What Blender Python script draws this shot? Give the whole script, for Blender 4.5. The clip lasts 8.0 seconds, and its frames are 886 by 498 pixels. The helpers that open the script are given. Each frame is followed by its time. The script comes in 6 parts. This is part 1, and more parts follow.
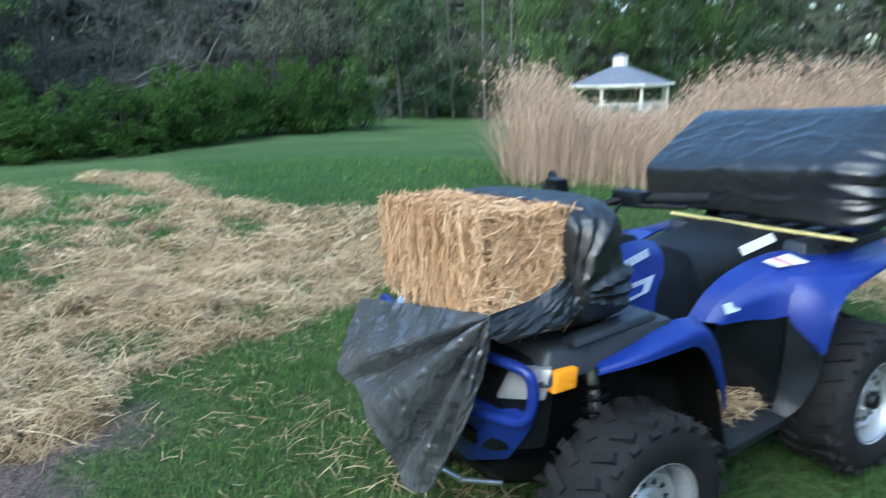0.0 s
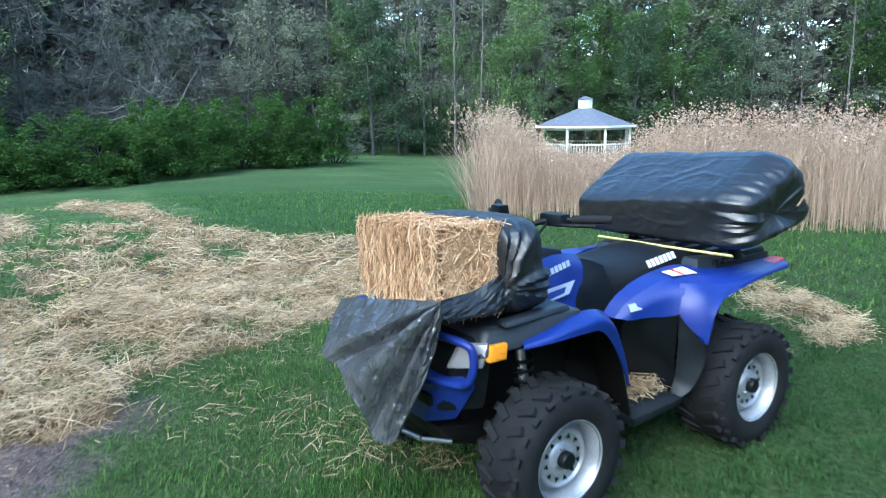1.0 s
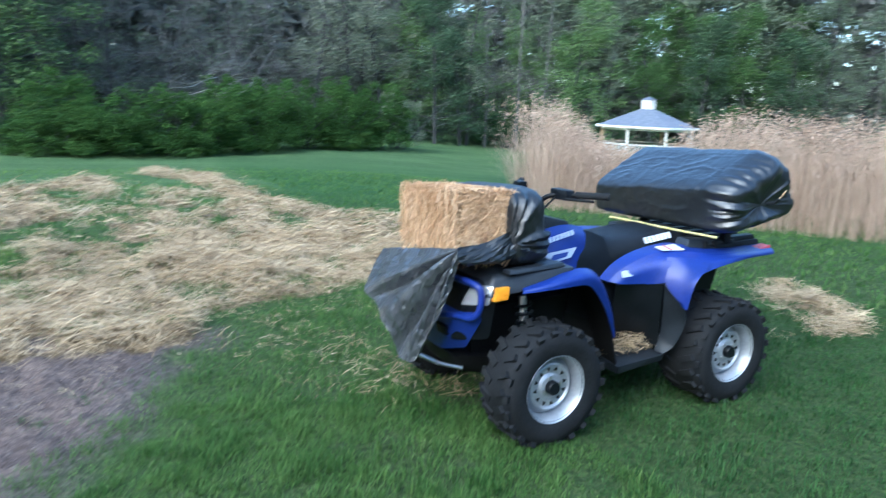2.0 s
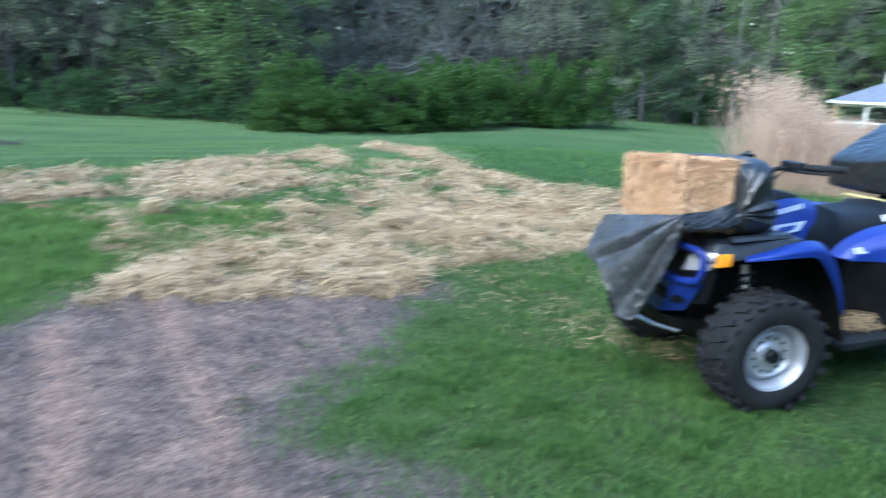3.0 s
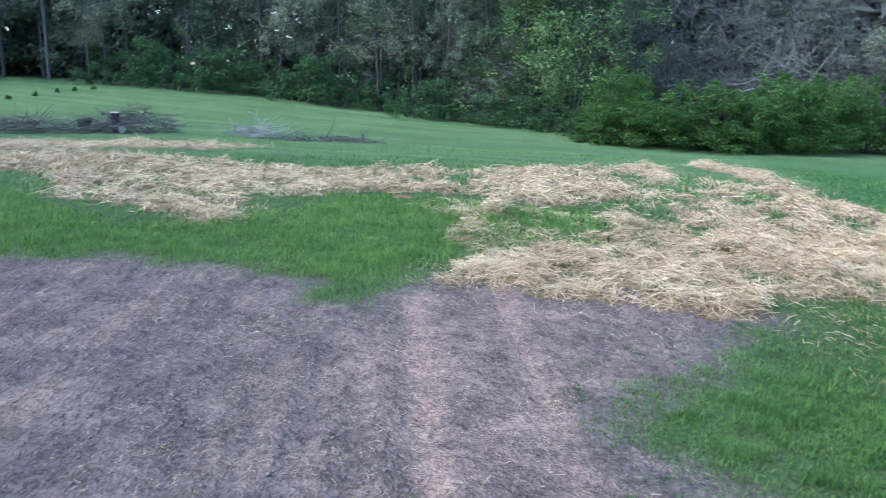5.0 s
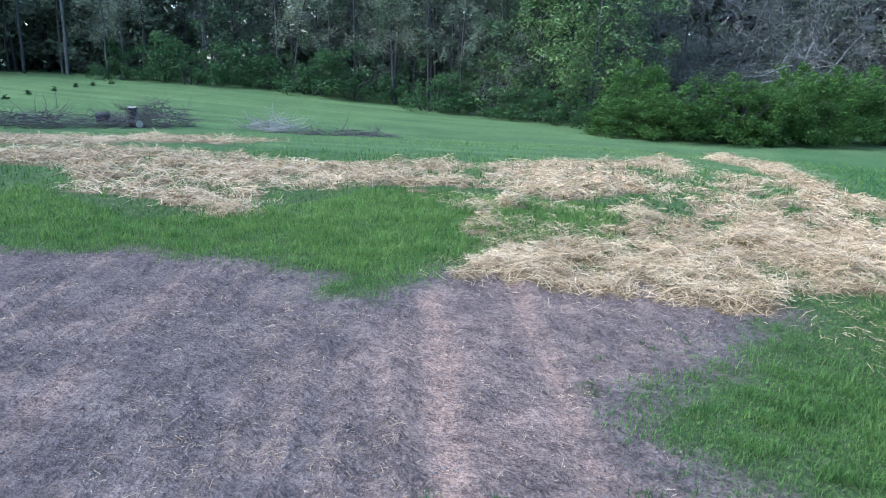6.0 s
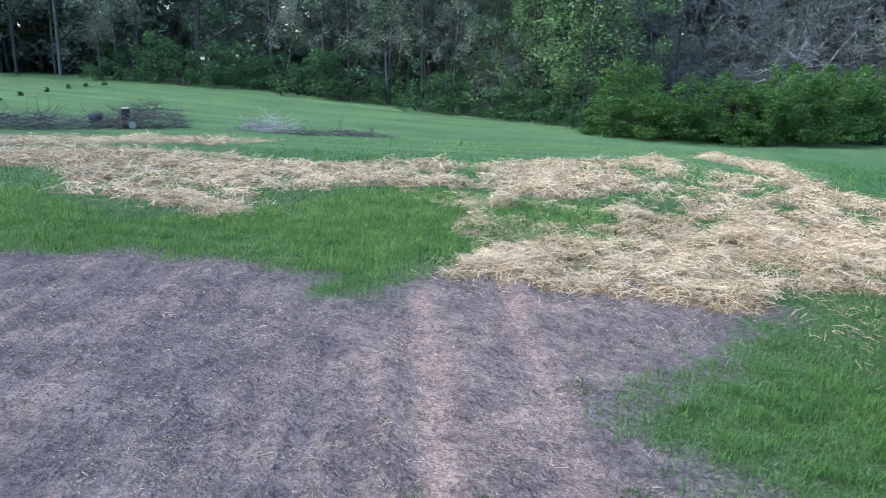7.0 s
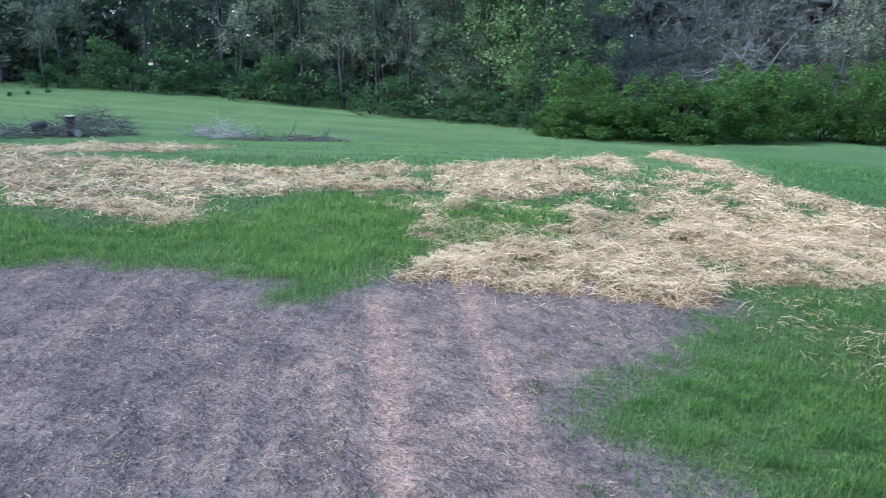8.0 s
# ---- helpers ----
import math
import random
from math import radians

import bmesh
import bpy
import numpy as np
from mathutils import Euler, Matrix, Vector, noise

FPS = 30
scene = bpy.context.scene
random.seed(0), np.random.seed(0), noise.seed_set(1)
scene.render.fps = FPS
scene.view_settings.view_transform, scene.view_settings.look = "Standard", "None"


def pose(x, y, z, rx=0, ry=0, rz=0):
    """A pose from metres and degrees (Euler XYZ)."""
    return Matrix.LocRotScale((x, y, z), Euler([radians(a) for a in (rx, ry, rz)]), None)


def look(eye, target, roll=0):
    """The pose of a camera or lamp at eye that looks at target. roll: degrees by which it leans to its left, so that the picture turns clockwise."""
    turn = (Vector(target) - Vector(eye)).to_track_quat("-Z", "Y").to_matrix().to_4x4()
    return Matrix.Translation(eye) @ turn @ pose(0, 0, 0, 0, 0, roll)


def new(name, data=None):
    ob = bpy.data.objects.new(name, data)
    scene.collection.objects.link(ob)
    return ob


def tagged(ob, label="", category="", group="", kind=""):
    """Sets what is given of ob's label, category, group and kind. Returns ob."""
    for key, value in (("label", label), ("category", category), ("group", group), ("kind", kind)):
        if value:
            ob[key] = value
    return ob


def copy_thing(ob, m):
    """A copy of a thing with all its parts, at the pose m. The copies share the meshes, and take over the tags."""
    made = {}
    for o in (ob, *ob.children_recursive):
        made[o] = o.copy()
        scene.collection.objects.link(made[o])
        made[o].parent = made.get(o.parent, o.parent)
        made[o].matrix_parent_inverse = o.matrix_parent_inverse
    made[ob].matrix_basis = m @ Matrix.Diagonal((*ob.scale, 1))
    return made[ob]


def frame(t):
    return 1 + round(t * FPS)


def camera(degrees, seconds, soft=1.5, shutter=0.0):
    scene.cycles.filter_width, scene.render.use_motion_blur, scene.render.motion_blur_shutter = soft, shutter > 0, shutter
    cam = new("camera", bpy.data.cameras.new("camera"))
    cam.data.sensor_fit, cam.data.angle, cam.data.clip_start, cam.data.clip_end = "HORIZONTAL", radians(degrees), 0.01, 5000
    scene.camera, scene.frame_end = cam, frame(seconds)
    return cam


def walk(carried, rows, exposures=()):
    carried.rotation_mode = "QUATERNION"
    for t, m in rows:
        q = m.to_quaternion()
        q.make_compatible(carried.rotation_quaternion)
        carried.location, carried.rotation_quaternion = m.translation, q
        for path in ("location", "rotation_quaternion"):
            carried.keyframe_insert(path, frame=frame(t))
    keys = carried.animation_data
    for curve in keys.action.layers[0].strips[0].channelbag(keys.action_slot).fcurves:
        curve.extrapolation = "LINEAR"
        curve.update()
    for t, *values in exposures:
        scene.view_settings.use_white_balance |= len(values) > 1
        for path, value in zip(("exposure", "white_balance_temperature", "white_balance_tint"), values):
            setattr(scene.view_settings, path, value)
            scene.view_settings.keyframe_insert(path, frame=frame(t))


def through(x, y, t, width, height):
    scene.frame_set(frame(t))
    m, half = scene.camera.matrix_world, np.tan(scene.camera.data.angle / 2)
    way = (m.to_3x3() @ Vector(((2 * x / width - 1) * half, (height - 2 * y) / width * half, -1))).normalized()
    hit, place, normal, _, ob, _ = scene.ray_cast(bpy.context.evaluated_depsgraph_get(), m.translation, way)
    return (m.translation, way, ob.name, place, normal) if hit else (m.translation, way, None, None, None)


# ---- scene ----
cam = camera(65.1, 8.0, soft=1.05, shutter=0.7)
PATH = [
    (0, (-1.499, -1.225, 1.621), (-0.471, 0.42, 1.135), -1.9),
    (0.5, (-1.664, -1.497, 1.616), (-0.533, 0.111, 1.249), -0.2),
    (1, (-1.827, -1.792, 1.66), (-0.714, -0.175, 1.274), -0.8),
    (1.2, (-1.915, -1.932, 1.661), (-0.793, -0.316, 1.301), 0.4),
    (2.3, (-2.078, -2.539, 1.627), (-1.251, -0.772, 1.185), 2.6),
    (2.5, (-2.096, -2.561, 1.622), (-1.407, -0.736, 1.18), 2.4),
    (3, (-2.357, -2.713, 1.618), (-1.899, -0.829, 1.129), 1.6),
    (3.5, (-2.515, -2.838, 1.629), (-2.428, -0.908, 1.11), 1.6),
    (4, (-2.548, -2.901, 1.624), (-2.66, -0.97, 1.113), 1.4),
    (4.5, (-2.593, -2.924, 1.625), (-2.884, -1.008, 1.131), 2.0),
    (5, (-2.621, -2.951, 1.624), (-3.007, -1.049, 1.14), 2.7),
    (5.2, (-2.652, -2.967, 1.627), (-3.058, -1.072, 1.131), 3.3),
    (6.5, (-2.592, -2.953, 1.631), (-3.027, -1.067, 1.128), 2.0),
    (7, (-2.584, -2.955, 1.632), (-2.997, -1.064, 1.129), 2.3),
    (7.5, (-2.566, -2.95, 1.637), (-2.927, -1.046, 1.143), 1.8),
    (8, (-2.55, -2.942, 1.631), (-2.849, -1.026, 1.14), 1.7),
]
walk(cam, [(t, look(eye, target, roll)) for t, eye, target, roll in PATH], [(0, 1.98, 5360, -2), (0.6, 2.14, 5150, -2), (1.2, 2.25, 5120, -1), (2.5, 2.3, 5050, 1), (3.5, 2.45, 5170, 5), (5, 2.46, 5100, 7), (8, 2.46, 5220, 6)])

# ---- light ----
world = bpy.data.worlds.new("dusk_sky")
scene.world = world
world.use_nodes = True
wn = world.node_tree.nodes
wn.clear()
sky = wn.new("ShaderNodeTexSky")
sky.sky_type = "NISHITA"
sky.sun_disc = False
sky.sun_elevation = radians(28)
sky.sun_rotation = radians(243)
sky.air_density, sky.dust_density, sky.ozone_density = 1.0, 2.0, 1.0
bg = wn.new("ShaderNodeBackground")
bg.inputs["Strength"].default_value = 0.12
wo = wn.new("ShaderNodeOutputWorld")
world.node_tree.links.new(sky.outputs[0], bg.inputs[0])
world.node_tree.links.new(bg.outputs[0], wo.inputs[0])
sun = new("sun", bpy.data.lights.new("sun", "SUN"))
sun.data.energy, sun.data.angle, sun.data.color = 0.75, radians(50), (1.0, 0.97, 0.93)
sun.matrix_world = look((-24, -12, 36), (0, 0, 0))


# ---- materials ----
def nodes_of(name):
    m = bpy.data.materials.new(name)
    m.use_nodes = True
    t = m.node_tree
    return m, t, t.nodes["Principled BSDF"]


def add(t, kind, **put):
    n = t.nodes.new(kind)
    for k, v in put.items():
        if k in n.inputs:
            n.inputs[k].default_value = v
    return n


def ramp(t, src, stops):
    r = t.nodes.new("ShaderNodeValToRGB")
    e = r.color_ramp.elements
    while len(e) < len(stops):
        e.new(0.5)
    for el, (p, c) in zip(e, stops):
        el.position, el.color = p, (*c, 1)
    t.links.new(src, r.inputs[0])
    return r.outputs[0]


def noise_of(t, scale, detail=4.0, rough=0.55, space="Object"):
    co = t.nodes.new("ShaderNodeTexCoord")
    n = add(t, "ShaderNodeTexNoise", Scale=scale, Detail=detail, Roughness=rough)
    t.links.new(co.outputs[space], n.inputs["Vector"])
    return n.outputs[0]


def noise_color(t, scale):
    co = t.nodes.new("ShaderNodeTexCoord")
    n = add(t, "ShaderNodeTexNoise", Scale=scale, Detail=3.0)
    t.links.new(co.outputs["Object"], n.inputs["Vector"])
    return n.outputs["Color"]


def blend(t, fac, a, b, mode="MIX"):
    n = t.nodes.new("ShaderNodeMix")
    n.data_type, n.blend_type = "RGBA", mode
    for sock, v in ((n.inputs[0], fac), (n.inputs[6], a), (n.inputs[7], b)):
        if isinstance(v, (int, float)):
            sock.default_value = v
        elif isinstance(v, tuple):
            sock.default_value = (*v, 1)
        else:
            t.links.new(v, sock)
    return n.outputs[2]


def bump_of(t, b, src, strength, distance=0.01):
    n = add(t, "ShaderNodeBump", Strength=strength, Distance=distance)
    t.links.new(src, n.inputs["Height"])
    t.links.new(n.outputs[0], b.inputs["Normal"])


def surface(name, a, b, scale=8.0, rough=0.6, metal=0.0, bump=0.2, fine=60.0, rough2=None, coat=0.0):
    """Two tones mixed by coarse and fine grain, with relief."""
    m, t, p = nodes_of(name)
    coarse, grain = noise_of(t, scale), noise_of(t, fine, 2.0)
    both = blend(t, 0.4, coarse, grain)
    t.links.new(ramp(t, both, [(0.35, a), (0.65, b)]), p.inputs["Base Color"])
    p.inputs["Metallic"].default_value = metal
    p.inputs["Coat Weight"].default_value = coat
    r = ramp(t, coarse, [(0.3, (rough,) * 3), (0.7, ((rough2 or rough + 0.12),) * 3)])
    t.links.new(r, p.inputs["Roughness"])
    if bump:
        bump_of(t, p, both, bump, 0.004)
    return m


def leafy(name, tones, rough=0.6, through=0.25):
    """Thin blades and leaves: a tone for each piece, light passing through."""
    m, t, p = nodes_of(name)
    g = t.nodes.new("ShaderNodeNewGeometry")
    col = ramp(t, g.outputs["Random Per Island"], [(i / max(1, len(tones) - 1), c) for i, c in enumerate(tones)])
    big = noise_of(t, 0.35, 3.0)
    col = blend(t, 0.3, col, ramp(t, big, [(0.3, tones[0]), (0.7, tones[-1])]))
    col = blend(t, 0.25, col, ramp(t, noise_of(t, 2.6, 3.0), [(0.35, tones[0]), (0.65, tones[-1])]))
    t.links.new(col, p.inputs["Base Color"])
    p.inputs["Roughness"].default_value = rough
    p.inputs["Specular IOR Level"].default_value = 0.12
    tr = t.nodes.new("ShaderNodeBsdfTranslucent")
    t.links.new(col, tr.inputs["Color"])
    mix = t.nodes.new("ShaderNodeMixShader")
    mix.inputs[0].default_value = through
    t.links.new(p.outputs[0], mix.inputs[1])
    t.links.new(tr.outputs[0], mix.inputs[2])
    t.links.new(mix.outputs[0], t.nodes["Material Output"].inputs["Surface"])
    return m


GRASS = leafy("grass_blades", [(0.03, 0.078, 0.017), (0.066, 0.168, 0.032), (0.106, 0.226, 0.047), (0.215, 0.305, 0.09)], 0.55, 0.4)
SWARD = leafy("dark_sward", [(0.017, 0.052, 0.014), (0.035, 0.102, 0.026), (0.058, 0.142, 0.036), (0.11, 0.19, 0.058)], 0.55, 0.35)
LUSH = leafy("lush_blades", [(0.062, 0.14, 0.026), (0.13, 0.255, 0.048), (0.195, 0.33, 0.07), (0.29, 0.38, 0.11)], 0.55, 0.4)
STRAW = leafy("straw_stalks", [(0.15, 0.09, 0.04), (0.42, 0.28, 0.138), (0.62, 0.45, 0.25), (0.83, 0.67, 0.44)], 0.5, 0.1)
REED = leafy("dry_reed", [(0.32, 0.215, 0.15), (0.52, 0.38, 0.275), (0.68, 0.53, 0.4)], 0.7, 0.2)
LEAF_DARK = leafy("dark_foliage", [(0.045, 0.078, 0.042), (0.07, 0.115, 0.062), (0.1, 0.15, 0.085)], 0.6, 0.35)
LEAF_MID = leafy("spring_foliage", [(0.055, 0.105, 0.034), (0.078, 0.14, 0.046), (0.105, 0.175, 0.06)], 0.6, 0.35)
LEAF_HEDGE = leafy("shrub_foliage", [(0.03, 0.068, 0.015), (0.056, 0.115, 0.025), (0.094, 0.168, 0.04)], 0.6, 0.35)
LEAF_UNDER = leafy("undergrowth_foliage", [(0.035, 0.078, 0.03), (0.052, 0.108, 0.04), (0.078, 0.14, 0.055)], 0.6, 0.35)
# Grey-green leaves, lightened so the wood's haze is painted into them.
LEAF_HAZE = leafy("hazed_grey_green_foliage", [(0.105, 0.138, 0.092), (0.145, 0.182, 0.122), (0.195, 0.232, 0.158)], 0.6, 0.35)
LEAF_PALE = leafy("pale_buds", [(0.1, 0.13, 0.08), (0.2, 0.23, 0.15), (0.3, 0.31, 0.23)])
LEAF_FRESH = leafy("fresh_foliage", [(0.09, 0.15, 0.05), (0.125, 0.2, 0.07), (0.17, 0.25, 0.1)])
# Background foliage of the wood, its shade lifted by a paler painted grey.
DEPTH = leafy("lifted_depth_foliage", [(0.12, 0.13, 0.12), (0.16, 0.168, 0.155), (0.21, 0.215, 0.2)], 0.8, 0.35)
TWIG = leafy("bare_twigs", [(0.075, 0.074, 0.07), (0.122, 0.12, 0.114), (0.195, 0.19, 0.18)], 0.8, 0.0)
BARK = surface("grey_bark", (0.02, 0.021, 0.021), (0.055, 0.056, 0.055), 3.0, 0.85, 0, 0.6, 30)
PALE_BARK = surface("pale_bark", (0.07, 0.07, 0.066), (0.155, 0.15, 0.14), 3.0, 0.85, 0, 0.6, 30)
WHITE_BARK = surface("whitish_bark", (0.09, 0.09, 0.088), (0.17, 0.17, 0.163), 3.0, 0.85, 0, 0.6, 30)
BRUSH = leafy("dead_brush", [(0.042, 0.035, 0.039), (0.085, 0.073, 0.08), (0.165, 0.145, 0.15)], 0.8, 0.0)
PALE_TWIG = leafy("pale_branches", [(0.16, 0.15, 0.14), (0.3, 0.28, 0.26), (0.45, 0.43, 0.4)], 0.8, 0.0)


def ground_material():
    m, t, p = nodes_of("lawn_soil_and_chaff")
    at = t.nodes.new("ShaderNodeAttribute")
    at.attribute_name = "cover"
    sep = t.nodes.new("ShaderNodeSeparateColor")
    t.links.new(at.outputs["Color"], sep.inputs[0])
    n1, n2, n3, n4 = noise_of(t, 0.45, 6, 0.65), noise_of(t, 9, 6, 0.65), noise_of(t, 70, 4, 0.7), noise_of(t, 26, 5, 0.7)
    lawn = blend(t, 0.55, ramp(t, n1, [(0.32, (0.042, 0.098, 0.03)), (0.68, (0.104, 0.178, 0.061))]),
                 blend(t, 0.5, ramp(t, n2, [(0.36, (0.032, 0.074, 0.022)), (0.64, (0.128, 0.192, 0.072))]), ramp(t, n4, [(0.4, (0.032, 0.064, 0.022)), (0.62, (0.163, 0.206, 0.094))])))
    mown = add(t, "ShaderNodeTexWave", Scale=0.11, Distortion=4.0, Detail=2.0)
    mown.bands_direction = "Y"
    co = t.nodes.new("ShaderNodeTexCoord")
    mp = t.nodes.new("ShaderNodeMapping")
    mp.inputs["Rotation"].default_value = (0, 0, -0.3)
    t.links.new(co.outputs["Object"], mp.inputs[0])
    t.links.new(mp.outputs[0], mown.inputs["Vector"])
    st = t.nodes.new("ShaderNodeMapping")
    st.inputs["Rotation"].default_value, st.inputs["Scale"].default_value = (0, 0, 0.25), (0.12, 1.6, 1)
    t.links.new(co.outputs["Object"], st.inputs[0])
    swath = add(t, "ShaderNodeTexNoise", Scale=1.0, Detail=5.0, Roughness=0.6)
    t.links.new(st.outputs[0], swath.inputs["Vector"])
    lawn = blend(t, 1.0, lawn, ramp(t, swath.outputs[0], [(0.35, (0.8, 0.83, 0.84)), (0.68, (1.32, 1.22, 1.25))]), "MULTIPLY")
    lawn = blend(t, 1.0, lawn, ramp(t, mown.outputs[1], [(0.2, (0.965, 0.965, 0.97)), (0.8, (1.05, 1.04, 1.04))]), "MULTIPLY")
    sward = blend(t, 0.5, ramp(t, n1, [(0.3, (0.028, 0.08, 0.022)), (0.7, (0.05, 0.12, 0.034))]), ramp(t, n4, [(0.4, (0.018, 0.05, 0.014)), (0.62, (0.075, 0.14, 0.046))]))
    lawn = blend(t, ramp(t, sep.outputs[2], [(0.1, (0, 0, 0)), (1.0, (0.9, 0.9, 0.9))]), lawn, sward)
    # Ground between near blades: thatch tone with the gaps' shade painted in.
    gap_shade = ramp(t, n4, [(0.35, (0.026, 0.04, 0.013)), (0.65, (0.085, 0.11, 0.036))])
    lawn = blend(t, ramp(t, at.outputs["Alpha"], [(0.0, (0, 0, 0)), (1.0, (0.75, 0.75, 0.75))]), lawn, gap_shade)
    soil = blend(t, 0.62, ramp(t, n2, [(0.38, (0.095, 0.074, 0.065)), (0.62, (0.235, 0.186, 0.158))]),
                 blend(t, 0.45, ramp(t, n4, [(0.42, (0.06, 0.046, 0.041)), (0.6, (0.27, 0.215, 0.19))]), ramp(t, n3, [(0.42, (0.03, 0.024, 0.02)), (0.6, (0.28, 0.235, 0.21))])))
    # Chaff tones, darkened to paint in shade between the straw stalks.
    chaff = blend(t, 0.5, ramp(t, n2, [(0.35, (0.09, 0.06, 0.032)), (0.65, (0.3, 0.215, 0.125))]),
                  ramp(t, n3, [(0.38, (0.06, 0.045, 0.022)), (0.62, (0.42, 0.31, 0.18))]))
    pack = ramp(t, sep.outputs[2], [(0.1, (0.78, 0.8, 0.84)), (0.85, (1.55, 1.38, 1.25))])
    soil = blend(t, 1.0, soil, pack, "MULTIPLY")
    soil = blend(t, 1.0, soil, (1.02, 1.0, 0.97), "MULTIPLY")
    soil = blend(t, 1.0, soil, ramp(t, noise_of(t, 2.2, 5, 0.6), [(0.35, (0.72, 0.72, 0.75)), (0.65, (1.3, 1.24, 1.2))]), "MULTIPLY")

    def edge(ch, lo, hi):
        s = t.nodes.new("ShaderNodeMath")
        s.operation = "MULTIPLY_ADD"
        t.links.new(n3, s.inputs[0])
        s.inputs[1].default_value = 0.5
        t.links.new(ch, s.inputs[2])
        return ramp(t, s.outputs[0], [(lo, (0, 0, 0)), (hi, (1, 1, 1))])

    col = blend(t, edge(sep.outputs[0], 0.55, 0.85), lawn, soil)
    col = blend(t, edge(sep.outputs[1], 0.6, 0.95), col, chaff)
    t.links.new(col, p.inputs["Base Color"])
    p.inputs["Roughness"].default_value = 0.95
    p.inputs["Specular IOR Level"].default_value = 0.15
    vo = add(t, "ShaderNodeTexVoronoi", Scale=15.0, Randomness=1.0)
    vo.feature = "SMOOTH_F1"
    t.links.new(blend(t, 0.06, co.outputs["Object"], noise_color(t, 12)), vo.inputs["Vector"])
    lump = ramp(t, vo.outputs["Distance"], [(0.1, (1, 1, 1)), (0.6, (0.25, 0.25, 0.25))])
    crumb = add(t, "ShaderNodeTexVoronoi", Scale=42.0, Randomness=1.0)
    t.links.new(blend(t, 0.05, co.outputs["Object"], noise_color(t, 30)), crumb.inputs["Vector"])
    grit = ramp(t, crumb.outputs["Distance"], [(0.05, (1, 1, 1)), (0.7, (0, 0, 0))])
    bump_of(t, p, blend(t, 0.4, blend(t, 0.45, n4, blend(t, 0.5, n3, grit)), lump), 1.0, 0.065)
    return m


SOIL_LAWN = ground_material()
CLOD = surface("soil_crumb", (0.1, 0.083, 0.074), (0.24, 0.2, 0.18), 9, 0.95, 0, 0.4, 80)


# ---- building helpers ----
def part(name, bm, material, parent=None, label="", smooth=True):
    me = bpy.data.meshes.new(name)
    bmesh.ops.recalc_face_normals(bm, faces=bm.faces)
    bm.to_mesh(me)
    bm.free()
    if smooth:
        me.shade_smooth()
        me.set_sharp_from_angle(angle=radians(40))
    me.materials.append(material)
    ob = new(name, me)
    if parent:
        ob.parent = parent
    return tagged(ob, label)


def raw(name, verts, tris, material, parent=None, cover=None, smooth=False):
    """One mesh from arrays of vertices and triangles."""
    me = bpy.data.meshes.new(name)
    verts, tris = np.asarray(verts, np.float32), np.asarray(tris, np.int32)
    me.vertices.add(len(verts))
    me.vertices.foreach_set("co", verts.ravel())
    me.loops.add(tris.size)
    me.loops.foreach_set("vertex_index", tris.ravel())
    me.polygons.add(len(tris))
    me.polygons.foreach_set("loop_start", np.arange(0, tris.size, 3, dtype=np.int32))
    me.update(calc_edges=True)
    if cover is not None:
        a = me.attributes.new("cover", "FLOAT_COLOR", "POINT")
        a.data.foreach_set("color", np.asarray(cover, np.float32).ravel())
    if smooth:
        me.shade_smooth()
    me.materials.append(material)
    ob = new(name, me)
    if parent:
        ob.parent = parent
    return ob


RNG = np.random.default_rng(7)


def vnoise(x, y, seed=0):
    """Smooth value noise, 0 to 1."""
    xi, yi = np.floor(x).astype(np.int64), np.floor(y).astype(np.int64)
    fx, fy = x - xi, y - yi
    fx, fy = fx * fx * (3 - 2 * fx), fy * fy * (3 - 2 * fy)

    def h(a, b):
        n = (a * 374761393 + b * 668265263 + seed * 974711) & 0x7FFFFFFF
        n = ((n ^ (n >> 13)) * 1274126177) & 0x7FFFFFFF
        return ((n ^ (n >> 16)) & 0xFFFF) / 65535.0

    return (h(xi, yi) * (1 - fx) + h(xi + 1, yi) * fx) * (1 - fy) + (h(xi, yi + 1) * (1 - fx) + h(xi + 1, yi + 1) * fx) * fy


def fnoise(x, y, seed=0):
    return 0.55 * vnoise(x, y, seed) + 0.3 * vnoise(x * 2.1, y * 2.1, seed + 1) + 0.15 * vnoise(x * 4.3, y * 4.3, seed + 2)


def step(a, b, v):
    t = np.clip((v - a) / (b - a), 0, 1)
    return t * t * (3 - 2 * t)


def inside(poly, x, y):
    """Signed depth inside a plan outline: positive inside, metres to its nearest side."""
    p = np.array(poly, float)
    q = np.roll(p, -1, 0)
    hit, near = np.zeros(np.shape(x), bool), np.full(np.shape(x), 1e9)
    for (ax, ay), (bx, by) in zip(p, q):
        cross = ((ay > y) != (by > y)) & (x < (bx - ax) * (y - ay) / (by - ay + 1e-12) + ax)
        hit ^= cross
        dx, dy = bx - ax, by - ay
        s = np.clip(((x - ax) * dx + (y - ay) * dy) / (dx * dx + dy * dy), 0, 1)
        near = np.minimum(near, np.hypot(x - ax - s * dx, y - ay - s * dy))
    return np.where(hit, near, -near)


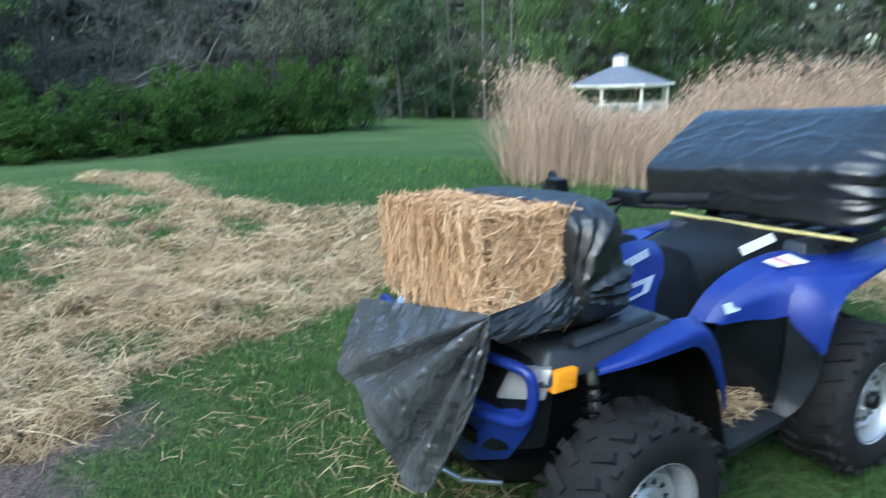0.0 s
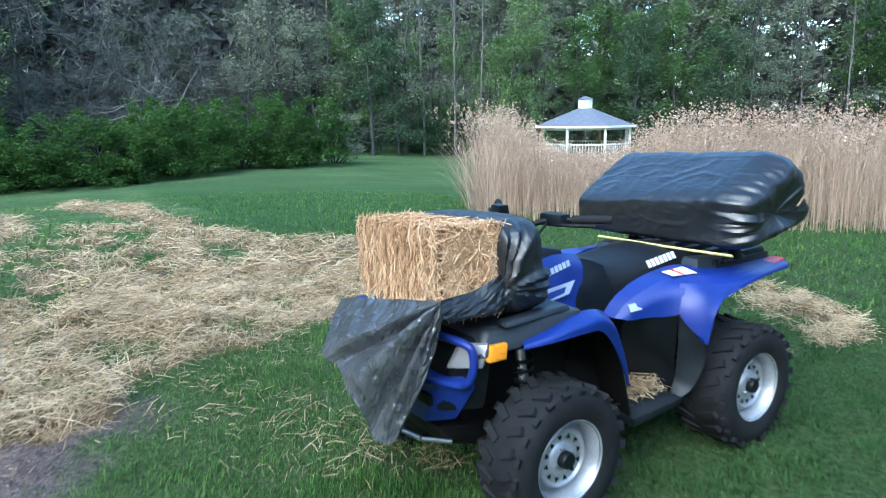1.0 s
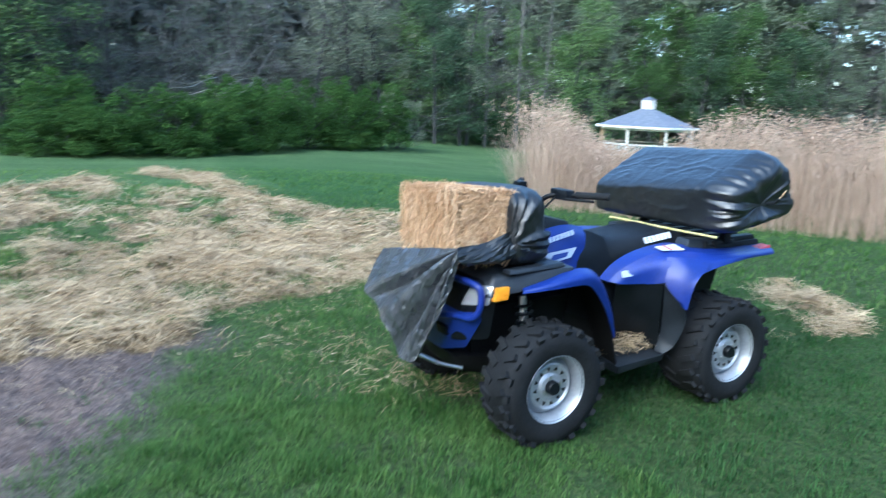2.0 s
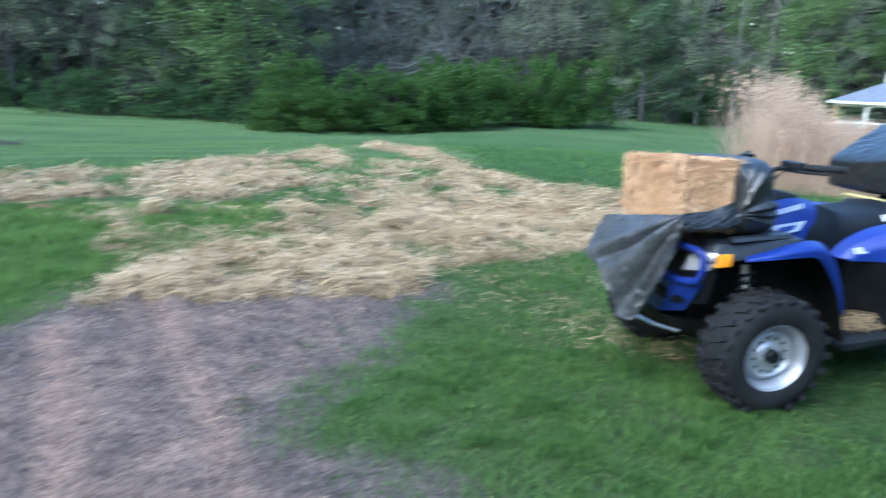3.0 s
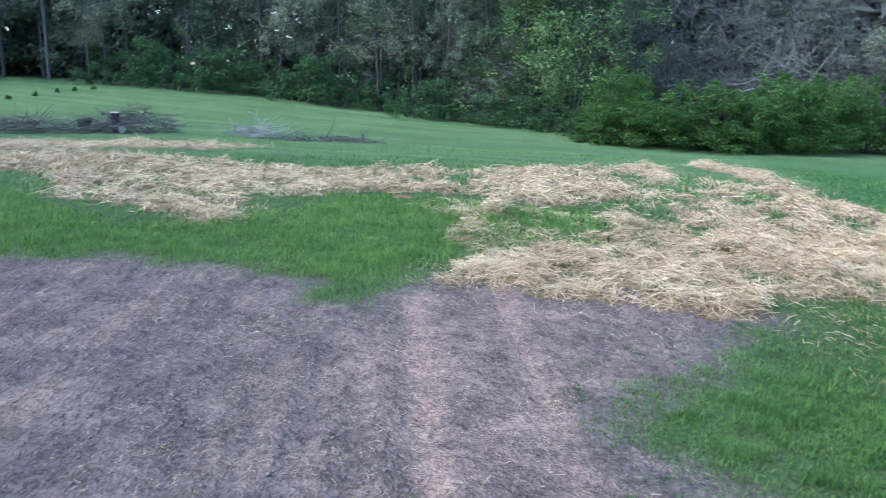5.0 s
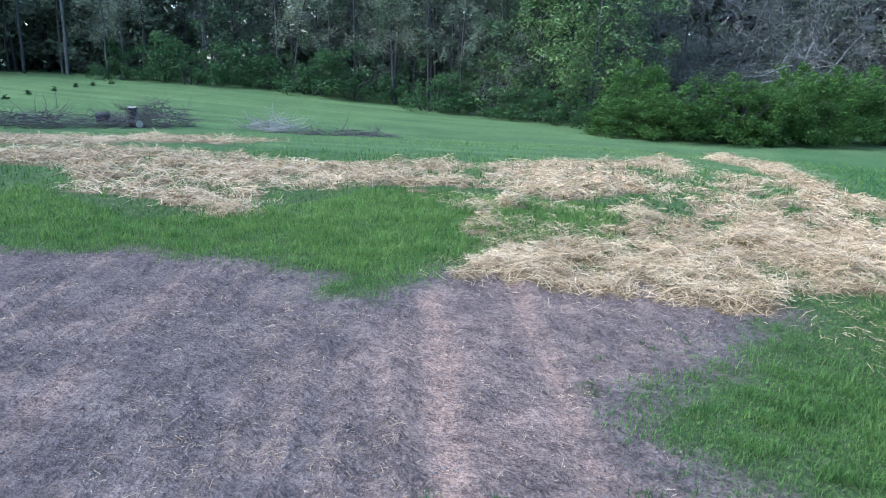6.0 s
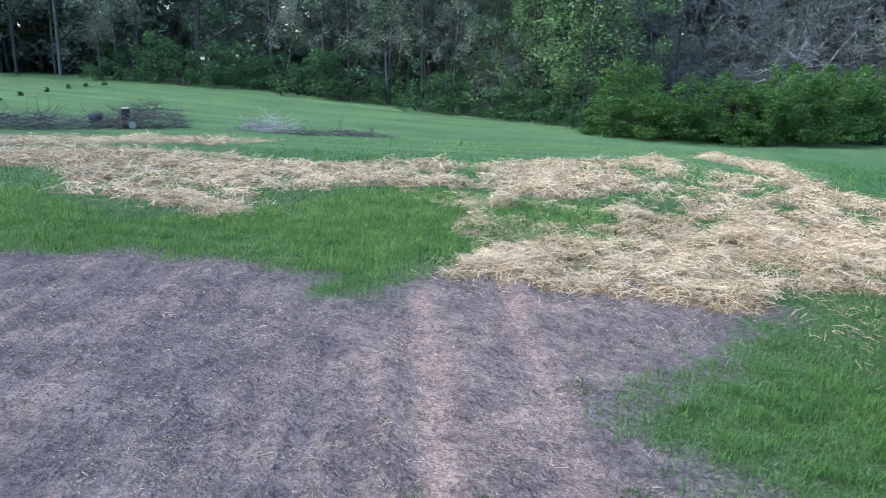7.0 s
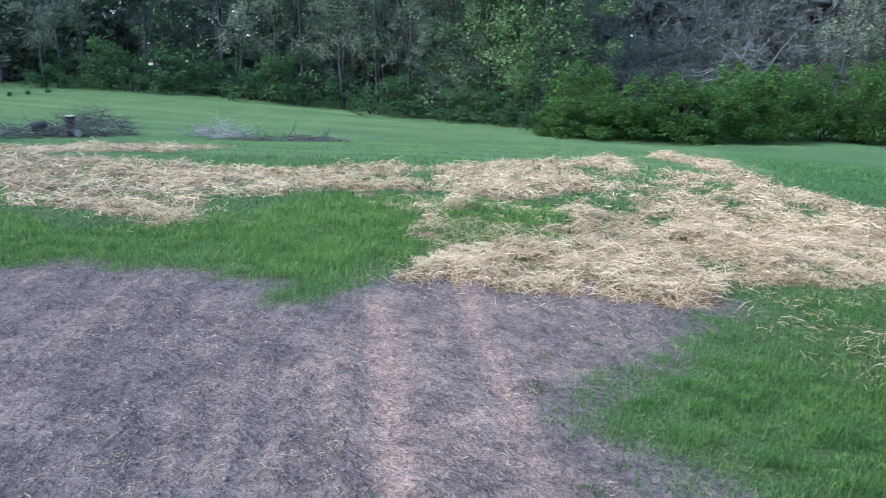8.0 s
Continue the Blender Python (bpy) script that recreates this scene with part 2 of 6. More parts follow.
# Plan outlines of the bare soil and of the straw.
SOIL = [(-14, -1.5), (-7.4, 1.6), (-6.4, 2.06), (-5.35, 2.08), (-4.75, 1.95), (-4.52, 1.45), (-4.2, 1.55), (-3.72, 2.35), (-3.6, 2.8),
        (-2.4, 2.7), (-1.31, 2.25), (-1.97, 1.12), (-2.44, 0.58), (-2.38, 0.05), (-2.17, -0.13), (-1.9, -0.26), (-1.2, -1.2), (-0.6, -4.5), (-3, -9), (-14, -9)]
BAND = [(-12.9, 6.3), (-12.0, 6.85), (-11.7, 7.5), (-10.3, 8.0), (-8.7, 8.1), (-8.1, 7.7), (-6.6, 8.1), (-5.7, 8.8), (-4.3, 9.2), (-3.4, 10.2), (-2.3, 11.1), (-1.3, 12.6),
        (-0.9, 11.6), (-0.85, 10.6), (-1.2, 9.1), (-1.5, 7.9), (-2.1, 7.1), (-2.8, 6.15), (-3.4, 6.05), (-3.85, 6.4), (-4.3, 6.55), (-5.2, 6.25), (-5.8, 5.9), (-6.3, 5.5),
        (-6.7, 5.05), (-6.5, 4.3), (-6.3, 3.9), (-6.5, 3.45), (-6.95, 3.45), (-7.4, 3.8), (-8.3, 4.15), (-8.85, 4.05), (-9.5, 4.75), (-10.7, 5.55), (-13.2, 5.1)]
FRONT = [(-3.75, 2.9), (-3.55, 3.5), (-2.9, 3.8), (-2.5, 3.9), (-1.9, 4.3), (-1.35, 4.8), (-1.1, 5.5), (-0.6, 6.3), (-0.25, 7.5), (0.3, 8.3), (0.9, 8.2), (1.3, 7.4), (2.4, 6.5), (2.9, 5.6),
         (2.3, 4.5), (0.8, 3.3), (0.4, 3.08), (-0.15, 3.0), (-0.7, 2.92), (-1.04, 2.7), (-1.3, 2.1), (-1.83, 2.15), (-2.4, 2.16), (-2.8, 2.22), (-3.27, 2.37), (-3.62, 2.45)]
STRIP = [(-0.45, 13.6), (-0.2, 14.3), (0.75, 14.4), (1.1, 12.6), (0.92, 10.2), (1.1, 8.5), (1.5, 7.3), (0.8, 7.4), (0.35, 8.8), (0.2, 10.2), (0.05, 12.0)]
BRANCH = [(-0.8, 9.75), (-0.75, 9.2), (0.35, 8.7), (0.45, 9.3), (0.0, 10.0)]
FAR_ROW = [(-16.5, 7.6), (-17, 9.6), (-14.7, 9.9), (-11.5, 10.9), (-9.3, 11.7), (-9.6, 10.6), (-10.1, 9.6), (-11.4, 8.7), (-13.4, 7.6)]
TRAIL = [(2.6, 0.55), (3.1, 0.9), (3.6, 1.75), (4.4, 1.7), (4.1, 1.0), (3.5, 0.3)]
UNDER = [(0.2, 0.35), (-0.75, 1.2), (-0.6, 1.9), (0.4, 1.3)]
THIN = [(-2.6, 3.8), (-2.55, 5.9), (-1.9, 7.1), (-1.5, 8.0), (-1.2, 9.0), (-0.7, 9.2), (0.3, 8.6), (-0.3, 7.6), (-0.6, 6.3), (-1.2, 5.4), (-1.4, 4.7)]
WISPS = [(-5.3, 6.2), (-3.4, 6.1), (-2.6, 5.8), (-2.6, 3.9), (-3.5, 3.4), (-4.1, 3.2), (-4.3, 4.4)]
HEAPS = [(-3.66, 3.95, 0.2), (-3.95, 5.0, 0.13), (-3.65, 5.5, 0.17), (-4.95, 5.95, 0.2), (-1.1, 4.8, 0.3), (0.05, 5.5, 0.32), (-0.9, 5.45, 0.22), (-0.65, 6.4, 0.2), (-11.4, 6.0, 0.4), (-1.35, 2.42, 0.22), (-2.2, 5.0, 0.16)]
HOLES = [(-2.0, 9.5, 0.4), (-4.7, 7.9, 0.3), (-5.3, 7.6, 0.25), (0.55, 6.1, 0.3), (0.8, 6.85, 0.22), (-0.1, 6.65, 0.2), (-1.4, 8.6, 0.3)]


def soil_at(x, y):
    wx = x + 0.5 * (fnoise(x * 1.5, y * 1.5, 3) - 0.5) + 0.3 * (fnoise(x * 6, y * 6, 4) - 0.5)
    wy = y + 0.5 * (fnoise(x * 1.5, y * 1.5, 9) - 0.5) + 0.3 * (fnoise(x * 6, y * 6, 10) - 0.5)
    return step(-0.16, 0.26, inside(SOIL, wx, wy))


def straw_at(x, y):
    wx = x + 0.55 * (fnoise(x * 1.3, y * 1.3, 13) - 0.5) + 0.3 * (fnoise(x * 5, y * 5, 14) - 0.5)
    wy = y + 0.55 * (fnoise(x * 1.3, y * 1.3, 19) - 0.5) + 0.3 * (fnoise(x * 5, y * 5, 20) - 0.5)
    v = np.zeros(np.shape(x))
    for poly, full in ((BAND, 1.0), (FRONT, 1.0), (STRIP, 1.0), (BRANCH, 0.85), (FAR_ROW, 0.85), (TRAIL, 0.9), (UNDER, 0.28)):
        v = np.maximum(v, full * step(-0.14, 0.22, inside(poly, wx, wy)))
    for hx, hy, r in HOLES:
        v = v * (1 - 0.8 * (1 - step(r * 0.6, r * 1.4, np.hypot(wx - hx, (wy - hy) * 0.7))))
    v = v * (0.72 + 0.28 * step(0.26, 0.46, fnoise(x * 0.9, y * 0.9, 31) + 0.05))
    v = v * (0.38 + 0.62 * step(0.3, 0.52, fnoise(x * 3.2, y * 3.2, 35)))
    v = np.maximum(v, 0.78 * step(-0.2, 0.25, inside(THIN, wx, wy)) * step(0.34, 0.6, fnoise(x * 2.4, y * 2.4, 37)))
    v = np.maximum(v, 0.42 * step(-0.2, 0.3, inside(WISPS, wx, wy)) * step(0.4, 0.62, fnoise(x * 1.8, y * 1.8, 39)))
    for poly in (BAND, FRONT, STRIP):
        v = np.maximum(v, 0.17 * step(-0.55, 0.0, inside(poly, wx, wy)) * step(0.35, 0.65, fnoise(x * 2.1, y * 2.1, 33)))
    for hx, hy, r in HEAPS:
        v = np.maximum(v, 1 - step(r * 0.6, r * 1.2, np.hypot(wx - hx, wy - hy)))
    return v


def ground(x, y):
    x, y = np.asarray(x, float), np.asarray(y, float)
    d, a = np.hypot(x + 2, y + 3), np.arctan2(x + 2, y + 3)
    z = -0.5 * step(13, 24, d) - 1.0 * step(0.33, 0.78, a) * step(9, 36, d) * (1 - 0.4 * step(0.8, 1.2, a))
    z = z + 0.95 * step(20, 42, d) * step(-0.1, -0.6, a)
    z = z + 0.12 * (fnoise(x * 0.16, y * 0.16, 5) - 0.5) * step(6, 20, d)
    return z


def wheel_tracks(x, y):
    """Packed lines where wheels have run over the soil, 0 to 1."""
    wob = 0.12 * (fnoise(x * 0.7, y * 0.7, 63) - 0.5)
    u = x + 0.3 * y + wob
    lines = ((-3.22, 0.1, 1.0), (-2.54, 0.085, 0.75), (-2.82, 0.06, 0.12), (-3.62, 0.07, 0.12), (-4.2, 0.08, 0.2), (-5.28, 0.1, 0.45), (-5.62, 0.06, 0.3), (-6.1, 0.1, 0.35))
    v = np.zeros(np.shape(x))
    for c, w, k in lines:
        v = np.maximum(v, k * np.exp(-(((u - c) / w) ** 2)))
    return v


def furrows(x, y):
    """Shallow raked rows, -1 to 1."""
    u = x + 0.27 * y
    return np.sin(u * 24 + 6 * fnoise(x * 0.8, y * 0.8, 61)) * step(0.3, 0.6, fnoise(x * 1.1 + 0.3 * y, y * 0.35, 65))


def ground_fine(x, y):
    z = ground(x, y)
    s, st = soil_at(x, y), straw_at(x, y)
    near = 1 - step(14, 30, np.hypot(x + 2, y + 3))
    track = wheel_tracks(x, y)
    z = z + near * (0.018 * (fnoise(x * 3, y * 3, 41) - 0.5) + s * (1 - 0.6 * track) * (0.036 * (fnoise(x * 7, y * 7, 43) - 0.5) + 0.03 * (vnoise(x * 15, y * 15, 45) - 0.5)))
    z = z + near * s * (0.022 * furrows(x, y) - 0.02 * track)
    z = z - 0.03 * s + near * st * (0.006 + 0.06 * step(0.48, 0.85, fnoise(x * 1.9, y * 1.9, 47)))
    return z


def spread(lo, hi, fine, far, grow=1.13):
    """Grid lines: evenly fine from lo to hi, then ever wider out to far."""
    mid = list(np.arange(lo, hi, fine))
    out, s, v = [], fine, hi
    while v < far:
        out.append(v)
        s *= grow
        v += s
    low, s, v = [], fine, lo - fine
    while v > -far:
        low.append(v)
        s *= grow
        v -= s
    return np.array(low[::-1] + mid + out)


def sward_at(x, y):
    """How far the lawn takes the darker green: round the quad bike and down into the dip, 0 to 1."""
    side = x - 0.12 * y + 1.2 * (fnoise(x * 0.7, y * 0.7, 99) - 0.5)
    return step(-0.1, 0.5, side) * (1 - step(18, 30, np.hypot(x + 2, y + 3)))


def build_ground():
    gx, gy = spread(-10.5, 4.5, 0.073, 1400, 1.11), spread(-1.5, 9, 0.073, 1400, 1.09)
    x, y = np.meshgrid(gx, gy)
    z = ground_fine(x, y)
    nx, ny = len(gx), len(gy)
    i = np.arange(nx * ny).reshape(ny, nx)
    a, b, c, d = i[:-1, :-1].ravel(), i[:-1, 1:].ravel(), i[1:, 1:].ravel(), i[1:, :-1].ravel()
    tris = np.concatenate([np.stack([a, b, c], 1), np.stack([a, c, d], 1)])
    track, rows = wheel_tracks(x, y), furrows(x, y)
    warm = step(-4.4, -3.2, x + 0.3 * y)
    pack = np.clip(0.12 + 0.22 * warm + track * (0.25 + 0.7 * fnoise(x * 3, y * 3, 67)) + 0.14 * rows * (1 - 0.6 * warm) + 0.36 * (fnoise(x * 1.7, y * 1.7, 71) - 0.5), 0, 1)
    bare = soil_at(x, y)
    pack = pack * bare + (1 - bare) * sward_at(x, y)
    worn = step(-0.6, 0.1, inside(SOIL, x, y) + 0.6 * (fnoise(x * 3.5, y * 3.5, 87) - 0.5))
    # Alpha sets how strongly shade between the near blades is painted in.
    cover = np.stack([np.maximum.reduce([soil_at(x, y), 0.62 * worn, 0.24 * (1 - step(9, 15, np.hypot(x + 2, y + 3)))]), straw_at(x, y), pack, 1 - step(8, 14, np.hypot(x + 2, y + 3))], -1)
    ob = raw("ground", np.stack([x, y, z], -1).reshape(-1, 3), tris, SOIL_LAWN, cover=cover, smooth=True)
    tagged(ob, "mown green lawn with a bare grey soil patch", "ground", kind="structure")


build_ground()


def ribbons(base, head, lean, length, width, bend):
    """Upright tapering blades of two joints: five corners and three triangles each."""
    n = len(base)
    side = np.stack([-np.sin(head), np.cos(head), np.zeros(n)], 1)
    fwd = np.stack([np.cos(head), np.sin(head), np.zeros(n)], 1)
    up = np.array([0, 0, 1.0])
    mid = base + length[:, None] * 0.55 * (up * np.cos(lean)[:, None] + fwd * np.sin(lean)[:, None])
    l2 = lean + bend
    tip = mid + length[:, None] * 0.45 * (up * np.cos(l2)[:, None] + fwd * np.sin(l2)[:, None])
    w = width[:, None] / 2
    v = np.stack([base - side * w, base + side * w, mid - side * w * 0.75, mid + side * w * 0.75, tip], 1)
    k = np.arange(n)[:, None, None] * 5
    f = k + np.array([[0, 1, 3], [0, 3, 2], [2, 3, 4]])[None]
    return v.reshape(-1, 3), f.reshape(-1, 3)


def stalks(mid, head, pitch, length, width, bow):
    """Loose flat stalks lying about: six corners and four triangles each."""
    n = len(mid)
    d = np.stack([np.cos(head) * np.cos(pitch), np.sin(head) * np.cos(pitch), np.sin(pitch)], 1)
    s = np.stack([-np.sin(head), np.cos(head), np.zeros(n)], 1)
    r = RNG.uniform(-0.9, 0.9, n)[:, None]
    u = np.cross(d, s)
    s = s * np.cos(r) + u * np.sin(r)
    h, w = (length / 2)[:, None], (width / 2)[:, None]
    a, c = mid - d * h, mid + d * h
    b = mid + u * (bow * length)[:, None] * np.sign(u[:, 2:3] + 1e-9)
    v = np.stack([a - s * w, a + s * w, b - s * w, b + s * w, c - s * w, c + s * w], 1)
    k = np.arange(n)[:, None, None] * 6
    f = k + np.array([[0, 1, 3], [0, 3, 2], [2, 3, 5], [2, 5, 4]])[None]
    return v.reshape(-1, 3), f.reshape(-1, 3)


def joined(pieces):
    v, f, n = [], [], 0
    for a, b in pieces:
        v.append(a)
        f.append(b + n)
        n += len(a)
    return np.concatenate(v), np.concatenate(f)


def build_grass():
    def field(name, n, x0, x1, y0, y1, h, w, keep, label, mat=GRASS):
        x, y = RNG.uniform(x0, x1, n), RNG.uniform(y0, y1, n)
        s, st = soil_at(x, y), straw_at(x, y)
        wide = step(-0.55, 0.12, inside(SOIL, x, y) + 0.5 * (fnoise(x * 3.5, y * 3.5, 87) - 0.5))
        ok = (RNG.random(n) > s * 0.985 + 0.1 * (s > 0.1)) & (RNG.random(n) > 0.8 * wide) & (RNG.random(n) > st * 0.75) & keep(x, y)
        ok &= ~((s > 0.6) & (fnoise(x * 2.3, y * 2.3, 83) < 0.6))
        x, y, s = x[ok], y[ok], s[ok]
        tall = 0.35 + 0.6 * fnoise(x * 1.1, y * 1.1, 77) + 0.75 * step(0.42, 0.66, fnoise(x * 6.5, y * 6.5, 79))
        m = len(x)
        b = np.stack([x, y, ground_fine(x, y) - 0.004], 1)
        ln = h * tall * RNG.uniform(0.5, 1.25, m) * (1 - 0.4 * s)
        v, f = ribbons(b, RNG.uniform(0, 6.28, m), RNG.uniform(0.05, 0.8, m), ln, w * RNG.uniform(0.7, 1.3, m), RNG.uniform(0.1, 1.0, m))
        tagged(raw(name, v, f, mat), label, "grass", kind="stuff")

    c = lambda x, y: np.hypot(x + 2.2, y + 2.5)
    edge = lambda x, y: c(x, y) + 1.6 * (RNG.random(len(x)) - 0.5)
    # Where the darker green mask passes half; blades are no closer there.
    dense = lambda x, y: sward_at(x, y) > 0.5
    field("near_grass", 235000, -9, 2.2, -1.2, 5.6, 0.056, 0.005, lambda x, y: (edge(x, y) < 7.2) & ~dense(x, y), "short green lawn grass around the bare soil")
    field("dark_grass", 105000, -1, 4.6, -1.2, 5.6, 0.055, 0.0055, lambda x, y: (edge(x, y) < 7.2) & dense(x, y), "dark green lawn grass round the quad bike", SWARD)
    field("mid_grass", 98000, -14, 9, -1, 14, 0.085, 0.014, lambda x, y: (edge(x, y) >= 6.9) & (edge(x, y) < 13) & ~dense(x, y), "green lawn grass between the straw")
    field("dip_grass", 62000, -1, 12, -1, 15, 0.07, 0.014, lambda x, y: (edge(x, y) >= 6.9) & (c(x, y) + 8 * (RNG.random(len(x)) - 0.5) < 14) & dense(x, y), "dark green lawn grass in the dip", GRASS)
    field("far_grass", 40000, -22, 16, 3, 20, 0.05, 0.014, lambda x, y: (edge(x, y) >= 12.5) & (c(x, y) < 21), "mown green meadow grass", LUSH)
    lush = [(-9.5, 1.0), (-3.5, 2.2), (-3.4, 3.4), (-2.4, 4.0), (-2.4, 6.0), (-5.6, 6.1), (-6.2, 4.2), (-7.2, 3.2), (-9.5, 4.2)]
    field("lush_grass", 112000, -9.5, -2.2, 0.9, 6.2, 0.085, 0.0045, lambda x, y: inside(lush, x, y) > 0.25 * (fnoise(x * 2, y * 2, 89) - 0.3), "taller lush grass beside the bare soil", LUSH)
    lush2 = [(-2.3, -0.3), (-2.5, 0.5), (-1.9, 1.2), (0.2, 0.6), (0.2, -1.5), (-1.2, -1.4)]
    field("grass_tufts", 64000, -2.7, 0.2, -1.5, 1.3, 0.058, 0.0042, lambda x, y: (inside(lush2, x, y) > -0.1) & (fnoise(x * 3, y * 3, 95) > 0.4), "thicker tufts in the lawn grass", GRASS)
    field("side_grass", 26000, -1.5, 10, -8, 0.5, 0.07, 0.009, lambda x, y: (y < -1.1) | (x > 4.4), "short dark green lawn grass", SWARD)


build_grass()


def build_weeds():
    """A few low green weeds left standing on the bare soil."""
    pieces = []
    for wx, wy, r, n in ((-3.18, -0.57, 0.05, 70), (-2.9, -0.55, 0.04, 50), (-2.56, 0.62, 0.08, 90), (-2.54, 1.05, 0.05, 40), (-2.2, 1.35, 0.1, 100), (-1.95, 1.6, 0.12, 110), (-2.3, -0.35, 0.08, 80)):
        x, y = RNG.normal(wx, r * 0.6, n), RNG.normal(wy, r * 0.6, n)
        pieces.append(ribbons(np.stack([x, y, ground_fine(x, y) - 0.004], 1), RNG.uniform(0, 6.28, n), RNG.uniform(0.3, 1.1, n), RNG.uniform(0.015, 0.045, n), RNG.uniform(0.003, 0.006, n), RNG.uniform(0.1, 0.8, n)))
    tagged(raw("weeds", *joined(pieces), SWARD), "low green weeds growing on bare soil", "weeds", kind="stuff")


build_weeds()


def build_straw():
    def field(name, n, x0, x1, y0, y1, size, wide, keep):
        x, y = RNG.uniform(x0, x1, n), RNG.uniform(y0, y1, n)
        st = straw_at(x, y)
        near = 0.045 * step(0.3, 0.62, fnoise(x * 2.6, y * 2.6, 91)) * (1 - step(0.6, 1.35, np.hypot(x + 0.15, y - 1.85)))
        ok = (RNG.random(n) < np.maximum(st ** 1.3, near * 3.6)) & keep(x, y)
        x, y, st = x[ok], y[ok], st[ok]
        m = len(x)
        mound = sum(np.exp(-(((x - hx) ** 2 + (y - hy) ** 2) / r**2)) for hx, hy, r in HEAPS)
        heap = 0.16 * mound + st * (0.07 * step(0.45, 0.9, fnoise(x * 1.9, y * 1.9, 47)) + 0.09 * step(0.5, 0.85, fnoise(x * 4.5, y * 4.5, 49)))
        z = ground_fine(x, y) + 0.008 + RNG.random(m) * (0.02 + 0.045 * st) + RNG.random(m) * heap
        v, f = stalks(np.stack([x, y, z], 1), RNG.uniform(0, 6.28, m), RNG.normal(0, 0.3, m), size * RNG.uniform(0.3, 1.4, m) * (0.6 + 0.4 * st), wide * RNG.uniform(0.6, 1.4, m) * (0.65 + 0.35 * st), RNG.uniform(-0.03, 0.14, m))
        tagged(raw(name, v, f, STRAW), "loose golden wheat straw strewn over the lawn", "straw", kind="stuff")

    c = lambda x, y: np.hypot(x + 2.2, y + 2.5)
    field("straw_near", 345000, -9, 5, -0.5, 7, 0.16, 0.004, lambda x, y: c(x, y) < 8.2)
    field("straw_far", 165000, -17, 3, 2, 15, 0.25, 0.0075, lambda x, y: c(x, y) >= 8.0)
    n = 9000
    x, y = RNG.uniform(-9, 0, n), RNG.uniform(-1.5, 3, n)
    tuft = np.repeat(np.arange(n), RNG.integers(1, 8, n))
    n = len(tuft)
    x, y = x[tuft] + RNG.normal(scale=0.02, size=n), y[tuft] + RNG.normal(scale=0.02, size=n)
    ok = (soil_at(x, y) > 0.5) & (fnoise(x * 2.6, y * 2.6, 93) > RNG.uniform(0.35, 0.75, n))
    x, y = x[ok], y[ok]
    m = len(x)
    v, f = stalks(np.stack([x, y, ground_fine(x, y) + 0.008], 1), RNG.uniform(0, 6.28, m), RNG.normal(0, 0.3, m), 0.008 + 0.045 * RNG.random(m) ** 2.5, RNG.uniform(0.001, 0.002, m), RNG.uniform(0, 0.06, m))
    n = 19000
    px, py = RNG.uniform(-9, -0.5, n), RNG.uniform(-1.8, 2.9, n)
    ok = (soil_at(px, py) > 0.4) & (fnoise(px * 2, py * 2, 97) > RNG.uniform(0.2, 0.6, n))
    px, py = px[ok], py[ok]
    r = 0.003 + 0.011 * RNG.random(len(px)) ** 3
    base = np.array([(1, 0, 0), (0, 1, 0), (-1, 0, 0), (0, -1, 0), (0, 0, 0.8), (0, 0, -0.8)])
    cv = np.stack([px, py, ground_fine(px, py)], 1)[:, None] + base[None] * r[:, None, None] * RNG.uniform(0.5, 1.5, (len(px), 6, 1)) * [1, 1, 0.7]
    cf = np.arange(len(px))[:, None, None] * 6 + np.array([[0, 1, 4], [1, 2, 4], [2, 3, 4], [3, 0, 4], [1, 0, 5], [2, 1, 5], [3, 2, 5], [0, 3, 5]])[None]
    tagged(raw("soil_clods", cv.reshape(-1, 3), cf.reshape(-1, 3), CLOD), "small crumbs of dry grey soil", "soil", kind="stuff")
    tagged(raw("chaff", v, f, STRAW), "pale chaff scattered on bare soil", "straw", kind="stuff")


build_straw()


def clumps(centers, radii, per, size, squash=0.8, shell=0.55):
    """Leaves as small bent quads filling the outer part of many small clumps."""
    k = np.repeat(np.arange(len(centers)), per)
    n = len(k)
    d = RNG.normal(size=(n, 3))
    d /= np.linalg.norm(d, axis=1)[:, None]
    r = radii[k] * (shell + (1 - shell) * RNG.random(n)) * RNG.uniform(0.75, 1.12, n)
    p = centers[k] + d * r[:, None] * np.array([1, 1, squash])
    t1 = np.cross(d, RNG.normal(size=(n, 3)))
    t1 /= np.linalg.norm(t1, axis=1)[:, None] + 1e-9
    nr = d + RNG.normal(scale=1.1, size=(n, 3))
    t2 = np.cross(nr, t1)
    t2 /= np.linalg.norm(t2, axis=1)[:, None] + 1e-9
    s = (size * RNG.uniform(0.6, 1.4, n))[:, None]
    v = np.stack([p - t1 * s, p + t2 * s * 0.55, p + t1 * s, p - t2 * s * 0.55], 1).reshape(-1, 3)
    f = (np.arange(n)[:, None, None] * 4 + np.array([[0, 1, 2], [0, 2, 3]])[None]).reshape(-1, 3)
    return v, f


